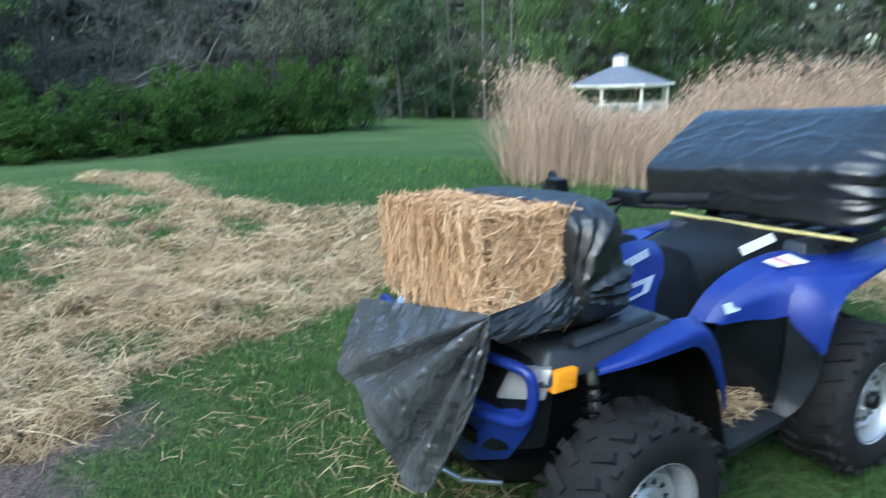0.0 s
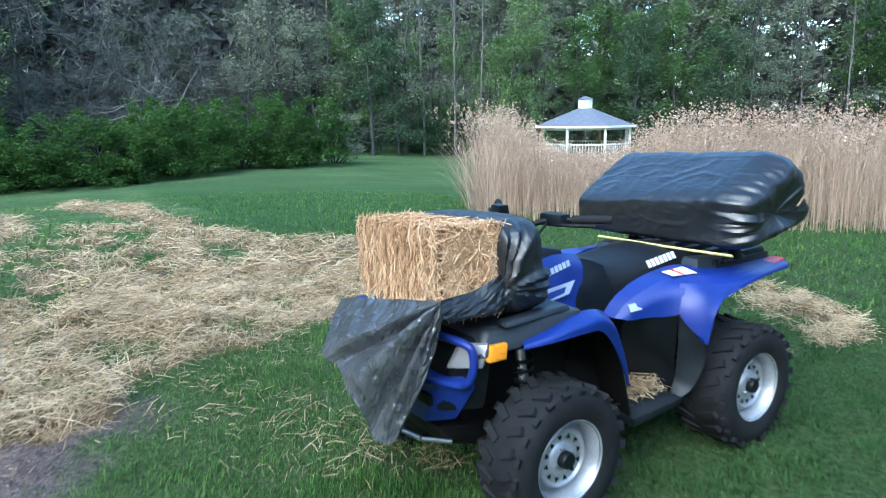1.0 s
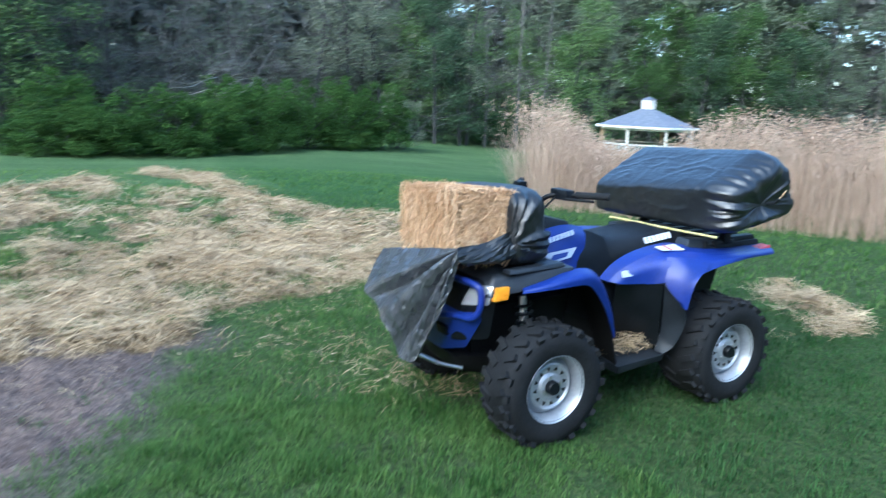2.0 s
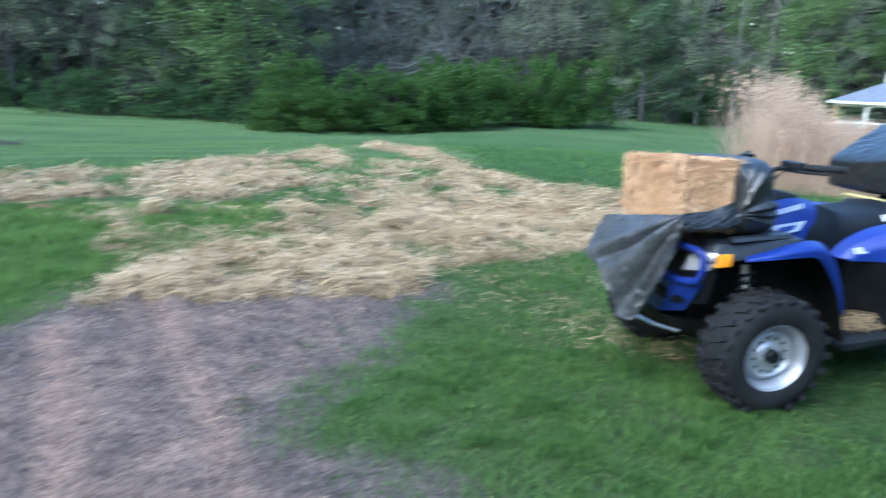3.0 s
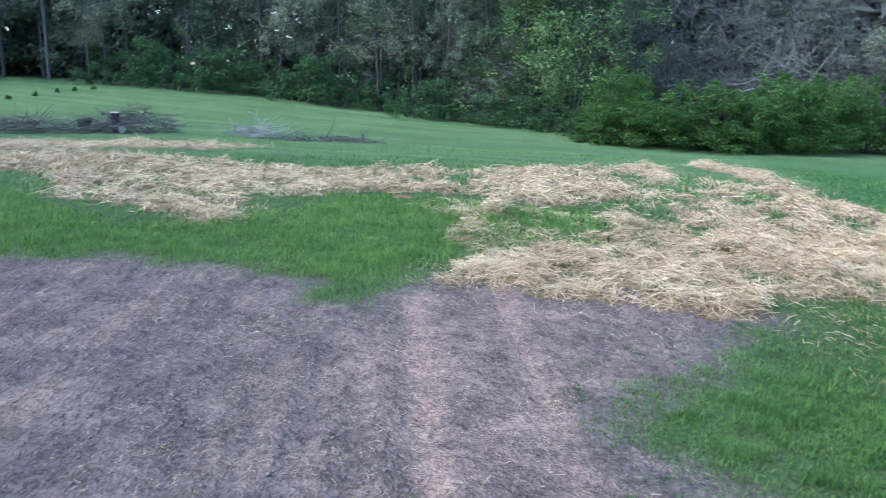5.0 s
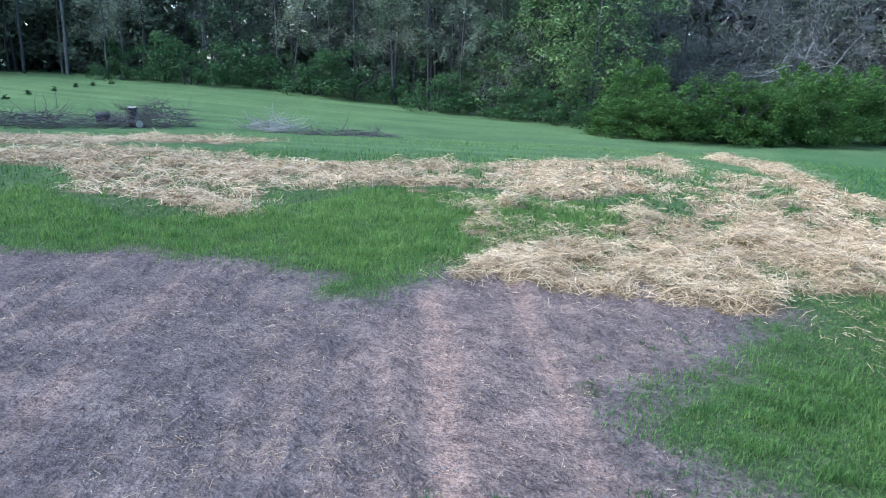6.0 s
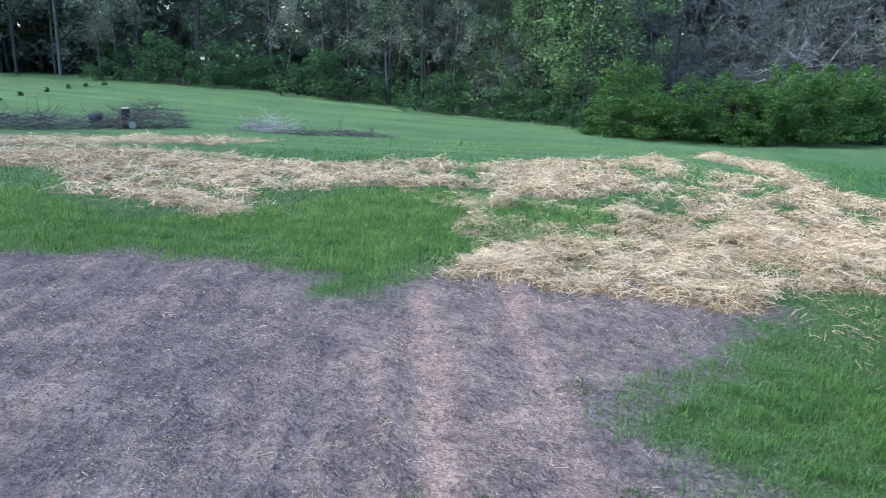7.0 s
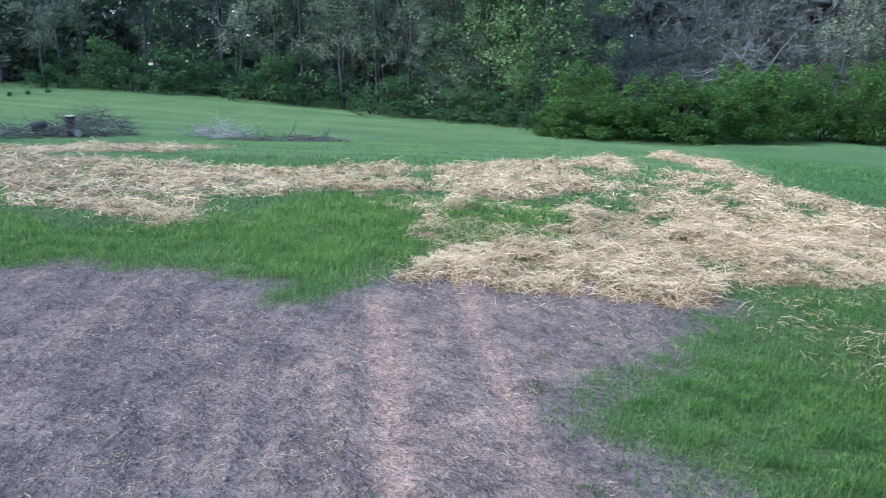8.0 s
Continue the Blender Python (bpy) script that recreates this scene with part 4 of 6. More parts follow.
def build_brush():
    def pile(name, x, y, rx, ry, h, n, rot, label, mat):
        pieces = []
        for _ in range(n):
            a, r = RNG.uniform(0, 6.28), RNG.random() ** 0.6
            px, py = rx * r * math.cos(a), ry * r * math.sin(a)
            lp, lr = limb((px, py, RNG.random() * h * (1 - r * 0.7)), (RNG.normal(), RNG.normal() * 0.6, RNG.normal(0.08, 0.22)), RNG.uniform(0.25, 0.9), RNG.uniform(0.005, 0.014), 4, 0.25)
            lp = [np.array([p[0], p[1], max(p[2], 0.01)]) for p in lp]
            pieces.append(tube(lp, lr, 3))
        ob = raw(name, *joined(pieces), mat)
        ob.matrix_basis = pose(x, y, float(ground(x, y)), 0, 0, rot)
        tagged(ob, label, "brush pile", kind="stuff")

    pile("brush_pile", -18.4, 13.5, 3.2, 0.8, 0.5, 700, 40, "long heap of grey cut branches on the grass", BRUSH)
    pile("brush_pile", -16.0, 15.8, 1.2, 0.8, 0.85, 420, 35, "tangled heap of dark brushwood", BRUSH)
    pile("brush_pile", -12.6, 16.8, 0.8, 0.6, 0.5, 190, 20, "heap of pale bare branches", PALE_TWIG)
    pile("brush_pile", -9.9, 16.2, 1.8, 0.4, 0.2, 170, 15, "low scatter of grey branches on the grass", BRUSH)
    cut, bark = surface("cut_wood", (0.28, 0.25, 0.21), (0.4, 0.36, 0.3), 9, 0.8), BARK
    for i, (x, y, z, r, ln, rx, rz) in enumerate(((-16.4, 15.4, 0.29, 0.125, 0.56, 9, 20), (-17.05, 14.9, 0.28, 0.13, 0.4, 80, 132), (-16.1, 15.1, 0.11, 0.11, 0.5, 88, 60))):
        root = new("cut_log")
        bm = bmesh.new()
        bmesh.ops.create_cone(bm, cap_ends=False, segments=14, radius1=r, radius2=r * 0.93, depth=ln)
        part("bark", bm, bark, root)
        for s in (-1, 1):
            bm = bmesh.new()
            bmesh.ops.create_circle(bm, cap_ends=True, segments=14, radius=r * 0.97, matrix=pose(0, 0, s * ln / 2))
            part("cut_face", bm, cut, root, "pale sawn end")
        root.matrix_basis = pose(x, y, float(ground(x, y)) + z, rx, 0, rz)
        tagged(root, "sawn log lying in the brush heap", "log")
    for deg, dist, s in ((-45.0, 30, 0.32), (-43.6, 31.5, 0.3), (-42.0, 33, 0.33), (-40.6, 34.5, 0.32), (-39.5, 35.5, 0.3), (-38.3, 36.5, 0.3)):
        x, y = at_bearing(deg, dist)
        c = make_shrub("sapling", 0.75, 0.42, LEAF_UNDER, 22, 60, 0.08, "small dark sapling planted in the meadow", 4, "row of saplings")
        c.matrix_basis = pose(x, y, float(ground(x, y)), 0, 0, dist * 9)
        c.scale = (s * 1.0, s * 1.0, s * 0.9)


build_brush()
# ---- the quad bike and its load ----
BLUE = surface("blue_plastic", (0.009, 0.024, 0.18), (0.015, 0.036, 0.25), 5, 0.36, 0, 0.05, 80, 0.48, 0.18)
BLACKP = surface("black_plastic", (0.003, 0.004, 0.0055), (0.008, 0.0098, 0.013), 8, 0.36, 0, 0.25, 120)
DARK = surface("dark_frame", (0.003, 0.003, 0.0035), (0.008, 0.008, 0.009), 8, 0.6, 0, 0.2, 90)
GREYP = surface("grey_plastic", (0.011, 0.0135, 0.017), (0.024, 0.029, 0.036), 8, 0.42, 0, 0.2, 120)
# Carrier-box grey; on the black front cover it paints in sky sheen.
SLATE = surface("slate_sheen_plastic", (0.014, 0.0175, 0.023), (0.03, 0.036, 0.045), 8, 0.36, 0, 0.2, 120)
SEAT = surface("black_vinyl", (0.006, 0.0075, 0.01), (0.015, 0.0175, 0.022), 6, 0.42, 0, 0.2, 160)
RUBBER = surface("dusty_rubber", (0.006, 0.0066, 0.0076), (0.018, 0.019, 0.021), 7, 0.75, 0, 0.3, 90)
STEEL = surface("silver_wheel", (0.36, 0.38, 0.41), (0.5, 0.52, 0.55), 6, 0.35, 0.55, 0.08, 70)
CHROME = surface("bright_metal", (0.5, 0.5, 0.5), (0.7, 0.7, 0.7), 6, 0.25, 0.9, 0.05, 60)
AMBER = surface("amber_reflector", (0.75, 0.27, 0.01), (0.85, 0.36, 0.02), 20, 0.25, 0, 0.1, 200)
RED = surface("red_reflector", (0.5, 0.01, 0.015), (0.62, 0.02, 0.02), 20, 0.25, 0, 0.1, 200)
DECAL = surface("white_decal", (0.7, 0.71, 0.73), (0.8, 0.8, 0.82), 12, 0.4, 0, 0.0, 60)
DECAL_GREY = surface("silver_decal", (0.42, 0.47, 0.58), (0.55, 0.6, 0.7), 12, 0.35, 0.3, 0.0, 60)
CORD = surface("yellow_cord", (0.6, 0.5, 0.16), (0.72, 0.63, 0.28), 40, 0.6, 0, 0.3, 200)


def lens_glass():
    m, t, p = nodes_of("headlamp_lens")
    p.inputs["Base Color"].default_value = (0.62, 0.64, 0.68, 1)
    p.inputs["Metallic"].default_value = 0.6
    p.inputs["Roughness"].default_value = 0.12
    p.inputs["Coat Weight"].default_value = 1.0
    bump_of(t, p, noise_of(t, 60, 1), 0.3, 0.004)
    return m


LENS = lens_glass()


def bin_liner(name="black_polythene", a=(0.004, 0.005, 0.006), b=(0.01, 0.0115, 0.014), lo=0.36, hi=0.5, relief=0.1, coat=0.0):
    """Thin black polythene: glossy, with long sharp creases running several ways."""
    m, t, p = nodes_of(name)
    n1, n2 = noise_of(t, 7, 4, 0.6), noise_of(t, 24, 3, 0.6)
    t.links.new(ramp(t, n1, [(0.3, a), (0.75, b)]), p.inputs["Base Color"])
    t.links.new(ramp(t, n2, [(0.3, (lo,) * 3), (0.7, (hi,) * 3)]), p.inputs["Roughness"])
    p.inputs["Specular IOR Level"].default_value = 0.9
    p.inputs["Coat Weight"].default_value, p.inputs["Coat Roughness"].default_value, p.inputs["Coat IOR"].default_value = coat, 0.22, 1.6
    co = t.nodes.new("ShaderNodeTexCoord")
    total = None
    for scale, turn, stops in (((4, 22, 9), (0.4, 0.2, 0.5), [(0.3, (0,) * 3), (0.7, (0.4,) * 3)]), ((9, 2.5, 5), (0.3, 0.5, -0.7), [(0.45, (0,) * 3), (0.5, (0.45,) * 3), (0.55, (0,) * 3)])):
        mp = t.nodes.new("ShaderNodeMapping")
        mp.inputs["Scale"].default_value, mp.inputs["Rotation"].default_value = scale, turn
        t.links.new(co.outputs["Object"], mp.inputs[0])
        cr = add(t, "ShaderNodeTexNoise", Scale=1.0, Detail=3.0, Roughness=0.55, Distortion=0.5)
        t.links.new(mp.outputs[0], cr.inputs["Vector"])
        ridge = ramp(t, cr.outputs[0], stops)
        total = ridge if total is None else blend(t, 1.0, total, ridge, "ADD")
    bump_of(t, p, total, relief, 0.03)
    return m


LINER = bin_liner()
GLOSS_LINER = bin_liner("glossy_black_polythene", lo=0.34, hi=0.48, relief=0.12, coat=0.35)
# Black plastic as well, its base greyed to paint in sky sheen.
SHEET = bin_liner("sheen_grey_polythene", (0.042, 0.045, 0.05), (0.095, 0.1, 0.11), 0.26, 0.38, 0.42, 0.8)


def catmull(p, n):
    """Points along a smooth curve through the given ones, n steps to a span."""
    p = np.array(p, float)
    q = np.concatenate([[2 * p[0] - p[1]], p, [2 * p[-1] - p[-2]]])
    out = []
    for i in range(1, len(q) - 2):
        for k in range(n):
            t = k / n
            a, b, c, d = q[i - 1 : i + 3]
            out.append(0.5 * (2 * b + (c - a) * t + (2 * a - 5 * b + 4 * c - d) * t * t + (3 * b - a - 3 * c + d) * t**3))
    out.append(p[-1])
    return np.array(out)


def skin(name, rows, material, parent, thick=0.006, n=4, label="", mirror=False, wrinkle=0.0, freq=9.0, seed=1, crumple=0.0):
    """A curved sheet through a small net of control points, with thickness."""
    g = np.array([catmull(r, n) for r in rows])
    g = np.array([catmull(g[:, j], n) for j in range(g.shape[1])]).transpose(1, 0, 2)
    if mirror:
        g = g * [1, -1, 1]
    h, w = g.shape[:2]
    du, dv = np.gradient(g, axis=1), np.gradient(g, axis=0)
    nr = np.cross(du, dv)
    nr /= np.linalg.norm(nr, axis=2)[..., None] + 1e-9
    if wrinkle:
        u, v = np.meshgrid(np.linspace(0, 1, w), np.linspace(0, 1, h))
        g = g + nr * (wrinkle * (fnoise(u * freq * 1.5 + v * 2, v * freq * 0.6, seed) - 0.5) * 2 + wrinkle * 0.5 * (1 - 2 * np.abs(fnoise(u * freq * 2, v * freq, seed + 5) - 0.5) * 2))[..., None]
    if crumple:
        g = g + nr * RNG.normal(scale=crumple, size=(h, w, 1)) * np.linspace(0.3, 1, w)[None, :, None]
    a, b = g + nr * thick / 2, g - nr * thick / 2
    v = np.concatenate([a.reshape(-1, 3), b.reshape(-1, 3)])
    o, f = h * w, []
    for i in range(h - 1):
        for j in range(w - 1):
            p, q, r, s = i * w + j, i * w + j + 1, (i + 1) * w + j + 1, (i + 1) * w + j
            f += [(p, q, r, s), (o + s, o + r, o + q, o + p)]
    rim = [i * w for i in range(h)] + [(h - 1) * w + j for j in range(1, w)] + [i * w + w - 1 for i in range(h - 2, -1, -1)] + [j for j in range(w - 2, 0, -1)]
    for k in range(len(rim)):
        p, q = rim[k], rim[(k + 1) % len(rim)]
        f.append((p, q, o + q, o + p))
    bm = bmesh.new()
    vs = [bm.verts.new(c) for c in v]
    for q in f:
        bm.faces.new([vs[k] for k in q])
    return part(name, bm, material, parent, label, smooth=not crumple)


def lathe(profile, segs, axis_y=True):
    """Turn a profile of (radius, along) about the wheel's axle."""
    bm = bmesh.new()
    rings = []
    for r, y in profile:
        if r < 1e-6:
            rings.append([bm.verts.new((0, y, 0))])
        else:
            rings.append([bm.verts.new((r * math.cos(2 * math.pi * k / segs), y, r * math.sin(2 * math.pi * k / segs))) for k in range(segs)])
    for a, b in zip(rings, rings[1:]):
        for k in range(segs):
            k2 = (k + 1) % segs
            if len(a) == 1:
                bm.faces.new((a[0], b[k], b[k2]))
            elif len(b) == 1:
                bm.faces.new((a[k], a[k2], b[0]))
            else:
                bm.faces.new((a[k], a[k2], b[k2], b[k]))
    return bm


def rod(name, path, r, material, parent, label="", n=5, sides=10, taper=None):
    pts = catmull(path, n) if len(path) > 2 else np.array(path, float)
    v, f = tube(pts, taper if taper is not None else [r] * len(pts), sides)
    bm = bmesh.new()
    vs = [bm.verts.new(c) for c in v]
    for q in f:
        bm.faces.new([vs[int(k)] for k in q])
    bm.faces.new(vs[:sides][::-1])
    bm.faces.new(vs[-sides:])
    return part(name, bm, material, parent, label)


def hexa(name, corners, material, parent, label="", bevel=0.01):
    """A block of eight free corners: four below, four above, in turn, with worn edges."""
    bm = bmesh.new()
    v = [bm.verts.new(c) for c in corners]
    for q in ((3, 2, 1, 0), (4, 5, 6, 7), (0, 1, 5, 4), (1, 2, 6, 5), (2, 3, 7, 6), (3, 0, 4, 7)):
        bm.faces.new([v[k] for k in q])
    if bevel:
        bmesh.ops.bevel(bm, geom=list(bm.edges), offset=bevel, segments=2, affect="EDGES", profile=0.6)
    return part(name, bm, material, parent, label)


for m in (BLACKP, GREYP, DARK, SEAT, RUBBER):
    m.node_tree.nodes["Principled BSDF"].inputs["Specular IOR Level"].default_value = 0.3
QUAD = new("quad_bike")
QUAD.matrix_basis = pose(0.64, 0.6, 0)
tagged(QUAD, "blue and black four-wheeled quad bike parked on the grass", "quad bike")


def tyre_mesh(width):
    """The turned carcass of a tyre."""
    w = width
    prof = [(0.165, 0.0), (0.185, 0.012), (0.23, 0.02), (0.272, 0.012), (0.293, -0.012), (0.3, -0.04), (0.303, -w / 2), (0.3, -w + 0.04), (0.293, -w + 0.012), (0.272, -w - 0.012), (0.23, -w - 0.02), (0.165, -w)]
    bm = lathe(prof, 56)
    return bm


def lug_mesh(w, side):
    """One slanted tread block with its shoulder running down the side wall."""
    bm = bmesh.new()
    r = bmesh.ops.create_cube(bm, size=1.0)
    bmesh.ops.scale(bm, vec=(0.034, w * 0.36, 0.026), verts=r["verts"])
    bmesh.ops.transform(bm, matrix=pose(0, -w * (0.76 if side else 0.24), 0.299, -5 if side else 5, 0, -26 if side else 26), verts=r["verts"])
    r = bmesh.ops.create_cube(bm, size=1.0)
    bmesh.ops.scale(bm, vec=(0.034, 0.02, 0.042), verts=r["verts"])
    bmesh.ops.transform(bm, matrix=pose(0.014 if not side else -0.014, (-w - 0.002) if side else 0.002, 0.281, 24 if side else -24, 0, 0), verts=r["verts"])
    me = bpy.data.meshes.new("tread_lug")
    bm.to_mesh(me)
    bm.free()
    me.materials.append(RUBBER)
    return me


def build_wheels():
    slot = None
    for x, w in ((-0.64, 0.2), (0.64, 0.27)):
        for side in (-1, 1):
            prof = [(0.155, -w), (0.15, -w + 0.03), (0.148, -0.07), (0.153, -0.03), (0.16, -0.012), (0.166, 0.0), (0.173, 0.008), (0.176, 0.002), (0.172, -0.008), (0.165, -0.012)]
            rim = part("wheel", lathe(prof, 48), STEEL, QUAD, "silver steel wheel")
            dish = [(0.149, -0.075), (0.14, -0.066), (0.128, -0.058), (0.122, -0.04), (0.112, -0.036), (0.104, -0.046), (0.07, -0.05), (0.062, -0.04), (0.05, -0.036), (0.0, -0.036)]
            part("wheel_disc", lathe(dish, 40), STEEL, rim)
            hub = [(0.036, -0.04), (0.036, -0.012), (0.031, -0.004), (0.0, -0.002)]
            part("hub_cap", lathe(hub, 20), BLACKP, rim, "black hub cap")
            part("tyre", tyre_mesh(w), RUBBER, rim, "knobbly black tyre")
            for row in (0, 1):
                me = lug_mesh(w, row)
                for k in range(22):
                    lug = new("tread_lug", me)
                    lug.parent = rim
                    lug.matrix_basis = pose(0, 0, 0, 0, (k + 0.5 * row) * 360 / 22, 0)
            # Solid dark wedges on the disc stand in for its shaded slots.
            for k in range(12):
                if slot is None:
                    bm = bmesh.new()
                    v = [bm.verts.new(c) for c in ((-0.014, 0, -0.011), (0.014, 0, -0.011), (0.0, 0, 0.015), (-0.014, 0.006, -0.011), (0.014, 0.006, -0.011), (0.0, 0.006, 0.015))]
                    for q in ((0, 1, 4, 3), (1, 2, 5, 4), (2, 0, 3, 5), (3, 4, 5)):
                        bm.faces.new([v[i] for i in q])
                    s = part("vent_slot", bm, DARK, rim, smooth=False)
                    slot = s.data
                else:
                    s = new("vent_slot", slot)
                    s.parent = rim
                a = k * 30 + 8
                s.matrix_basis = pose(0, 0, 0, 0, a, 0) @ pose(0, -0.0485, 0.09, 6, 180 if k % 2 else 0, 0) @ Matrix.Diagonal((0.72, 1, 0.72, 1))
            for k in range(4):
                bm = bmesh.new()
                bmesh.ops.create_cone(bm, cap_ends=True, segments=6, radius1=0.009, radius2=0.008, depth=0.016, matrix=pose(0, 0, 0, 90, 0, 0))
                nut = part("wheel_nut", bm, CHROME, rim)
                nut.matrix_basis = pose(0, 0, 0, 0, 45 + k * 90, 0) @ pose(0, -0.032, 0.05)
            rod("valve", [(0.13, -0.06, -0.05), (0.128, -0.03, -0.05)], 0.006, DARK, rim, sides=6)
            rim.matrix_basis = pose(x, side * 0.6, 0.305, 0, 17 * (x + side), 0 if side > 0 else 180)
    # Axles, arms and springs.
    for side in (-1, 1):
        rod("lower_arm", [(-0.56, 0.16 * side, 0.28), (-0.62, 0.5 * side, 0.27)], 0.02, DARK, QUAD)
        rod("lower_arm", [(-0.78, 0.16 * side, 0.28), (-0.66, 0.5 * side, 0.27)], 0.02, DARK, QUAD)
        rod("strut", [(-0.68, 0.43 * side, 0.32), (-0.7, 0.36 * side, 0.72)], 0.022, CHROME, QUAD, "bright metal strut")
        coil = [(-0.685 - 0.01 * t - 0.0 + 0.04 * math.cos(t * 44), (0.415 - 0.045 * t) * side + 0.04 * math.sin(t * 44), 0.42 + 0.27 * t) for t in np.linspace(0, 1, 64)]
        rod("coil_spring", coil, 0.008, BLACKP, QUAD, n=1, sides=6)
        rod("tie_rod", [(-0.7, 0.12 * side, 0.34), (-0.7, 0.48 * side, 0.32)], 0.012, CHROME, QUAD)
        rod("rear_arm", [(0.2, 0.2 * side, 0.26), (0.62, 0.36 * side, 0.29)], 0.026, DARK, QUAD)
        rod("rear_shock", [(0.55, 0.28 * side, 0.32), (0.5, 0.22 * side, 0.72)], 0.035, DARK, QUAD)
        rod("half_shaft", [(-0.64, 0.12 * side, 0.31), (-0.64, 0.52 * side, 0.305)], 0.018, DARK, QUAD)
        rod("rear_shaft", [(0.64, 0.12 * side, 0.31), (0.64, 0.46 * side, 0.305)], 0.02, DARK, QUAD)


build_wheels()


def build_body():
    q = QUAD
    hexa("chassis", [(-0.85, -0.17, 0.26), (0.85, -0.18, 0.26), (0.85, 0.18, 0.26), (-0.85, 0.17, 0.26), (-0.9, -0.2, 0.62), (0.9, -0.24, 0.72), (0.9, 0.24, 0.72), (-0.9, 0.2, 0.62)], DARK, q, bevel=0.03)
    hexa("engine", [(-0.3, -0.24, 0.3), (0.3, -0.26, 0.3), (0.3, 0.26, 0.3), (-0.3, 0.24, 0.3), (-0.3, -0.2, 0.72), (0.35, -0.24, 0.74), (0.35, 0.24, 0.74), (-0.3, 0.2, 0.72)], DARK, q, bevel=0.03)
    # Front cover over the cargo box, with its ridged lid; slate paints in the sheen.
    hexa("front_cover", [(-0.97, -0.45, 0.745), (-0.5, -0.51, 0.81), (-0.5, 0.51, 0.81), (-0.97, 0.45, 0.745), (-0.91, -0.4, 0.855), (-0.49, -0.505, 0.885), (-0.49, 0.505, 0.885), (-0.91, 0.4, 0.855)], SLATE, q, "black plastic front cargo cover with slate sheen painted in", 0.025)
    for k in range(7):
        y = -0.435 + k * 0.145
        hexa("lid_rib", [(-0.86, y - 0.035, 0.862), (-0.53, y - 0.04, 0.88), (-0.53, y + 0.04, 0.88), (-0.86, y + 0.035, 0.862), (-0.85, y - 0.025, 0.882), (-0.54, y - 0.03, 0.9), (-0.54, y + 0.03, 0.9), (-0.85, y + 0.025, 0.882)], SLATE, q, bevel=0.006)
    hexa("nose", [(-1.04, -0.28, 0.5), (-0.9, -0.4, 0.52), (-0.9, 0.4, 0.52), (-1.04, 0.28, 0.5), (-1.0, -0.34, 0.78), (-0.88, -0.44, 0.84), (-0.88, 0.44, 0.84), (-1.0, 0.34, 0.78)], BLACKP, q, bevel=0.03)
    for s in (-1, 1):
        c = [(-1.03, -0.31, 0.69), (-0.955, -0.448, 0.715), (-0.92, -0.42, 0.71), (-0.98, -0.25, 0.7), (-1.0, -0.35, 0.79), (-0.93, -0.448, 0.808), (-0.9, -0.42, 0.81), (-0.96, -0.28, 0.79)]
        hexa("headlamp", [(a, b * -s, z) for a, b, z in c], LENS, q, "clear headlamp", 0.015)
        c = [(-0.935, -0.462, 0.738), (-0.865, -0.478, 0.745), (-0.865, -0.456, 0.745), (-0.935, -0.434, 0.738), (-0.915, -0.464, 0.8), (-0.86, -0.48, 0.808), (-0.86, -0.456, 0.808), (-0.915, -0.434, 0.8)]
        hexa("side_reflector", [(a, b * -s, z) for a, b, z in c], AMBER, q, "amber side reflector", 0.004)
        # Brush guard loop.
        rod("bumper_loop", [(-1.03, 0.02 * s, 0.815), (-1.04, 0.22 * s, 0.82), (-1.01, 0.4 * s, 0.815), (-0.995, 0.44 * s, 0.78), (-1.0, 0.44 * s, 0.7), (-1.02, 0.41 * s, 0.655), (-1.05, 0.3 * s, 0.64), (-1.08, 0.12 * s, 0.6)], 0.017, BLUE, q, "blue tubular bumper")
        # Front wing: a blue flared arch over the wheel.
        rows = [[(-0.77, -0.44, 0.79), (-0.66, -0.46, 0.82), (-0.55, -0.48, 0.855), (-0.44, -0.5, 0.868), (-0.36, -0.5, 0.835), (-0.28, -0.485, 0.74), (-0.21, -0.475, 0.63), (-0.165, -0.465, 0.5)],
                [(-0.79, -0.49, 0.785), (-0.68, -0.53, 0.812), (-0.55, -0.555, 0.84), (-0.44, -0.56, 0.842), (-0.36, -0.55, 0.795), (-0.28, -0.525, 0.69), (-0.215, -0.5, 0.58), (-0.165, -0.475, 0.48)],
                [(-0.8, -0.495, 0.772), (-0.68, -0.54, 0.79), (-0.54, -0.56, 0.803), (-0.46, -0.56, 0.8), (-0.39, -0.55, 0.755), (-0.3, -0.525, 0.655), (-0.23, -0.5, 0.56), (-0.17, -0.475, 0.465)]]
        skin("front_wing", rows, BLUE, q, 0.008, 4, "blue front wing", mirror=s > 0)
        rows = [[(-0.55, -0.48, 0.83), (-0.4, -0.48, 0.83), (-0.27, -0.47, 0.7), (-0.17, -0.45, 0.5), (-0.1, -0.44, 0.29)], [(-0.55, -0.2, 0.79), (-0.36, -0.2, 0.8), (-0.22, -0.2, 0.7), (-0.12, -0.2, 0.5), (-0.06, -0.2, 0.29)]]
        skin("inner_wing", rows, DARK, q, 0.008, 4, mirror=s > 0)
        # Foot well: board, toe wall, heel wall.
        c = [(-0.1, -0.46, 0.24), (0.22, -0.47, 0.275), (0.22, -0.17, 0.275), (-0.1, -0.17, 0.24), (-0.11, -0.47, 0.29), (0.22, -0.485, 0.32), (0.22, -0.17, 0.32), (-0.11, -0.17, 0.29)]
        hexa("foot_board", [(a, b * -s, z) for a, b, z in c], GREYP, q, "grey plastic foot board", 0.012)
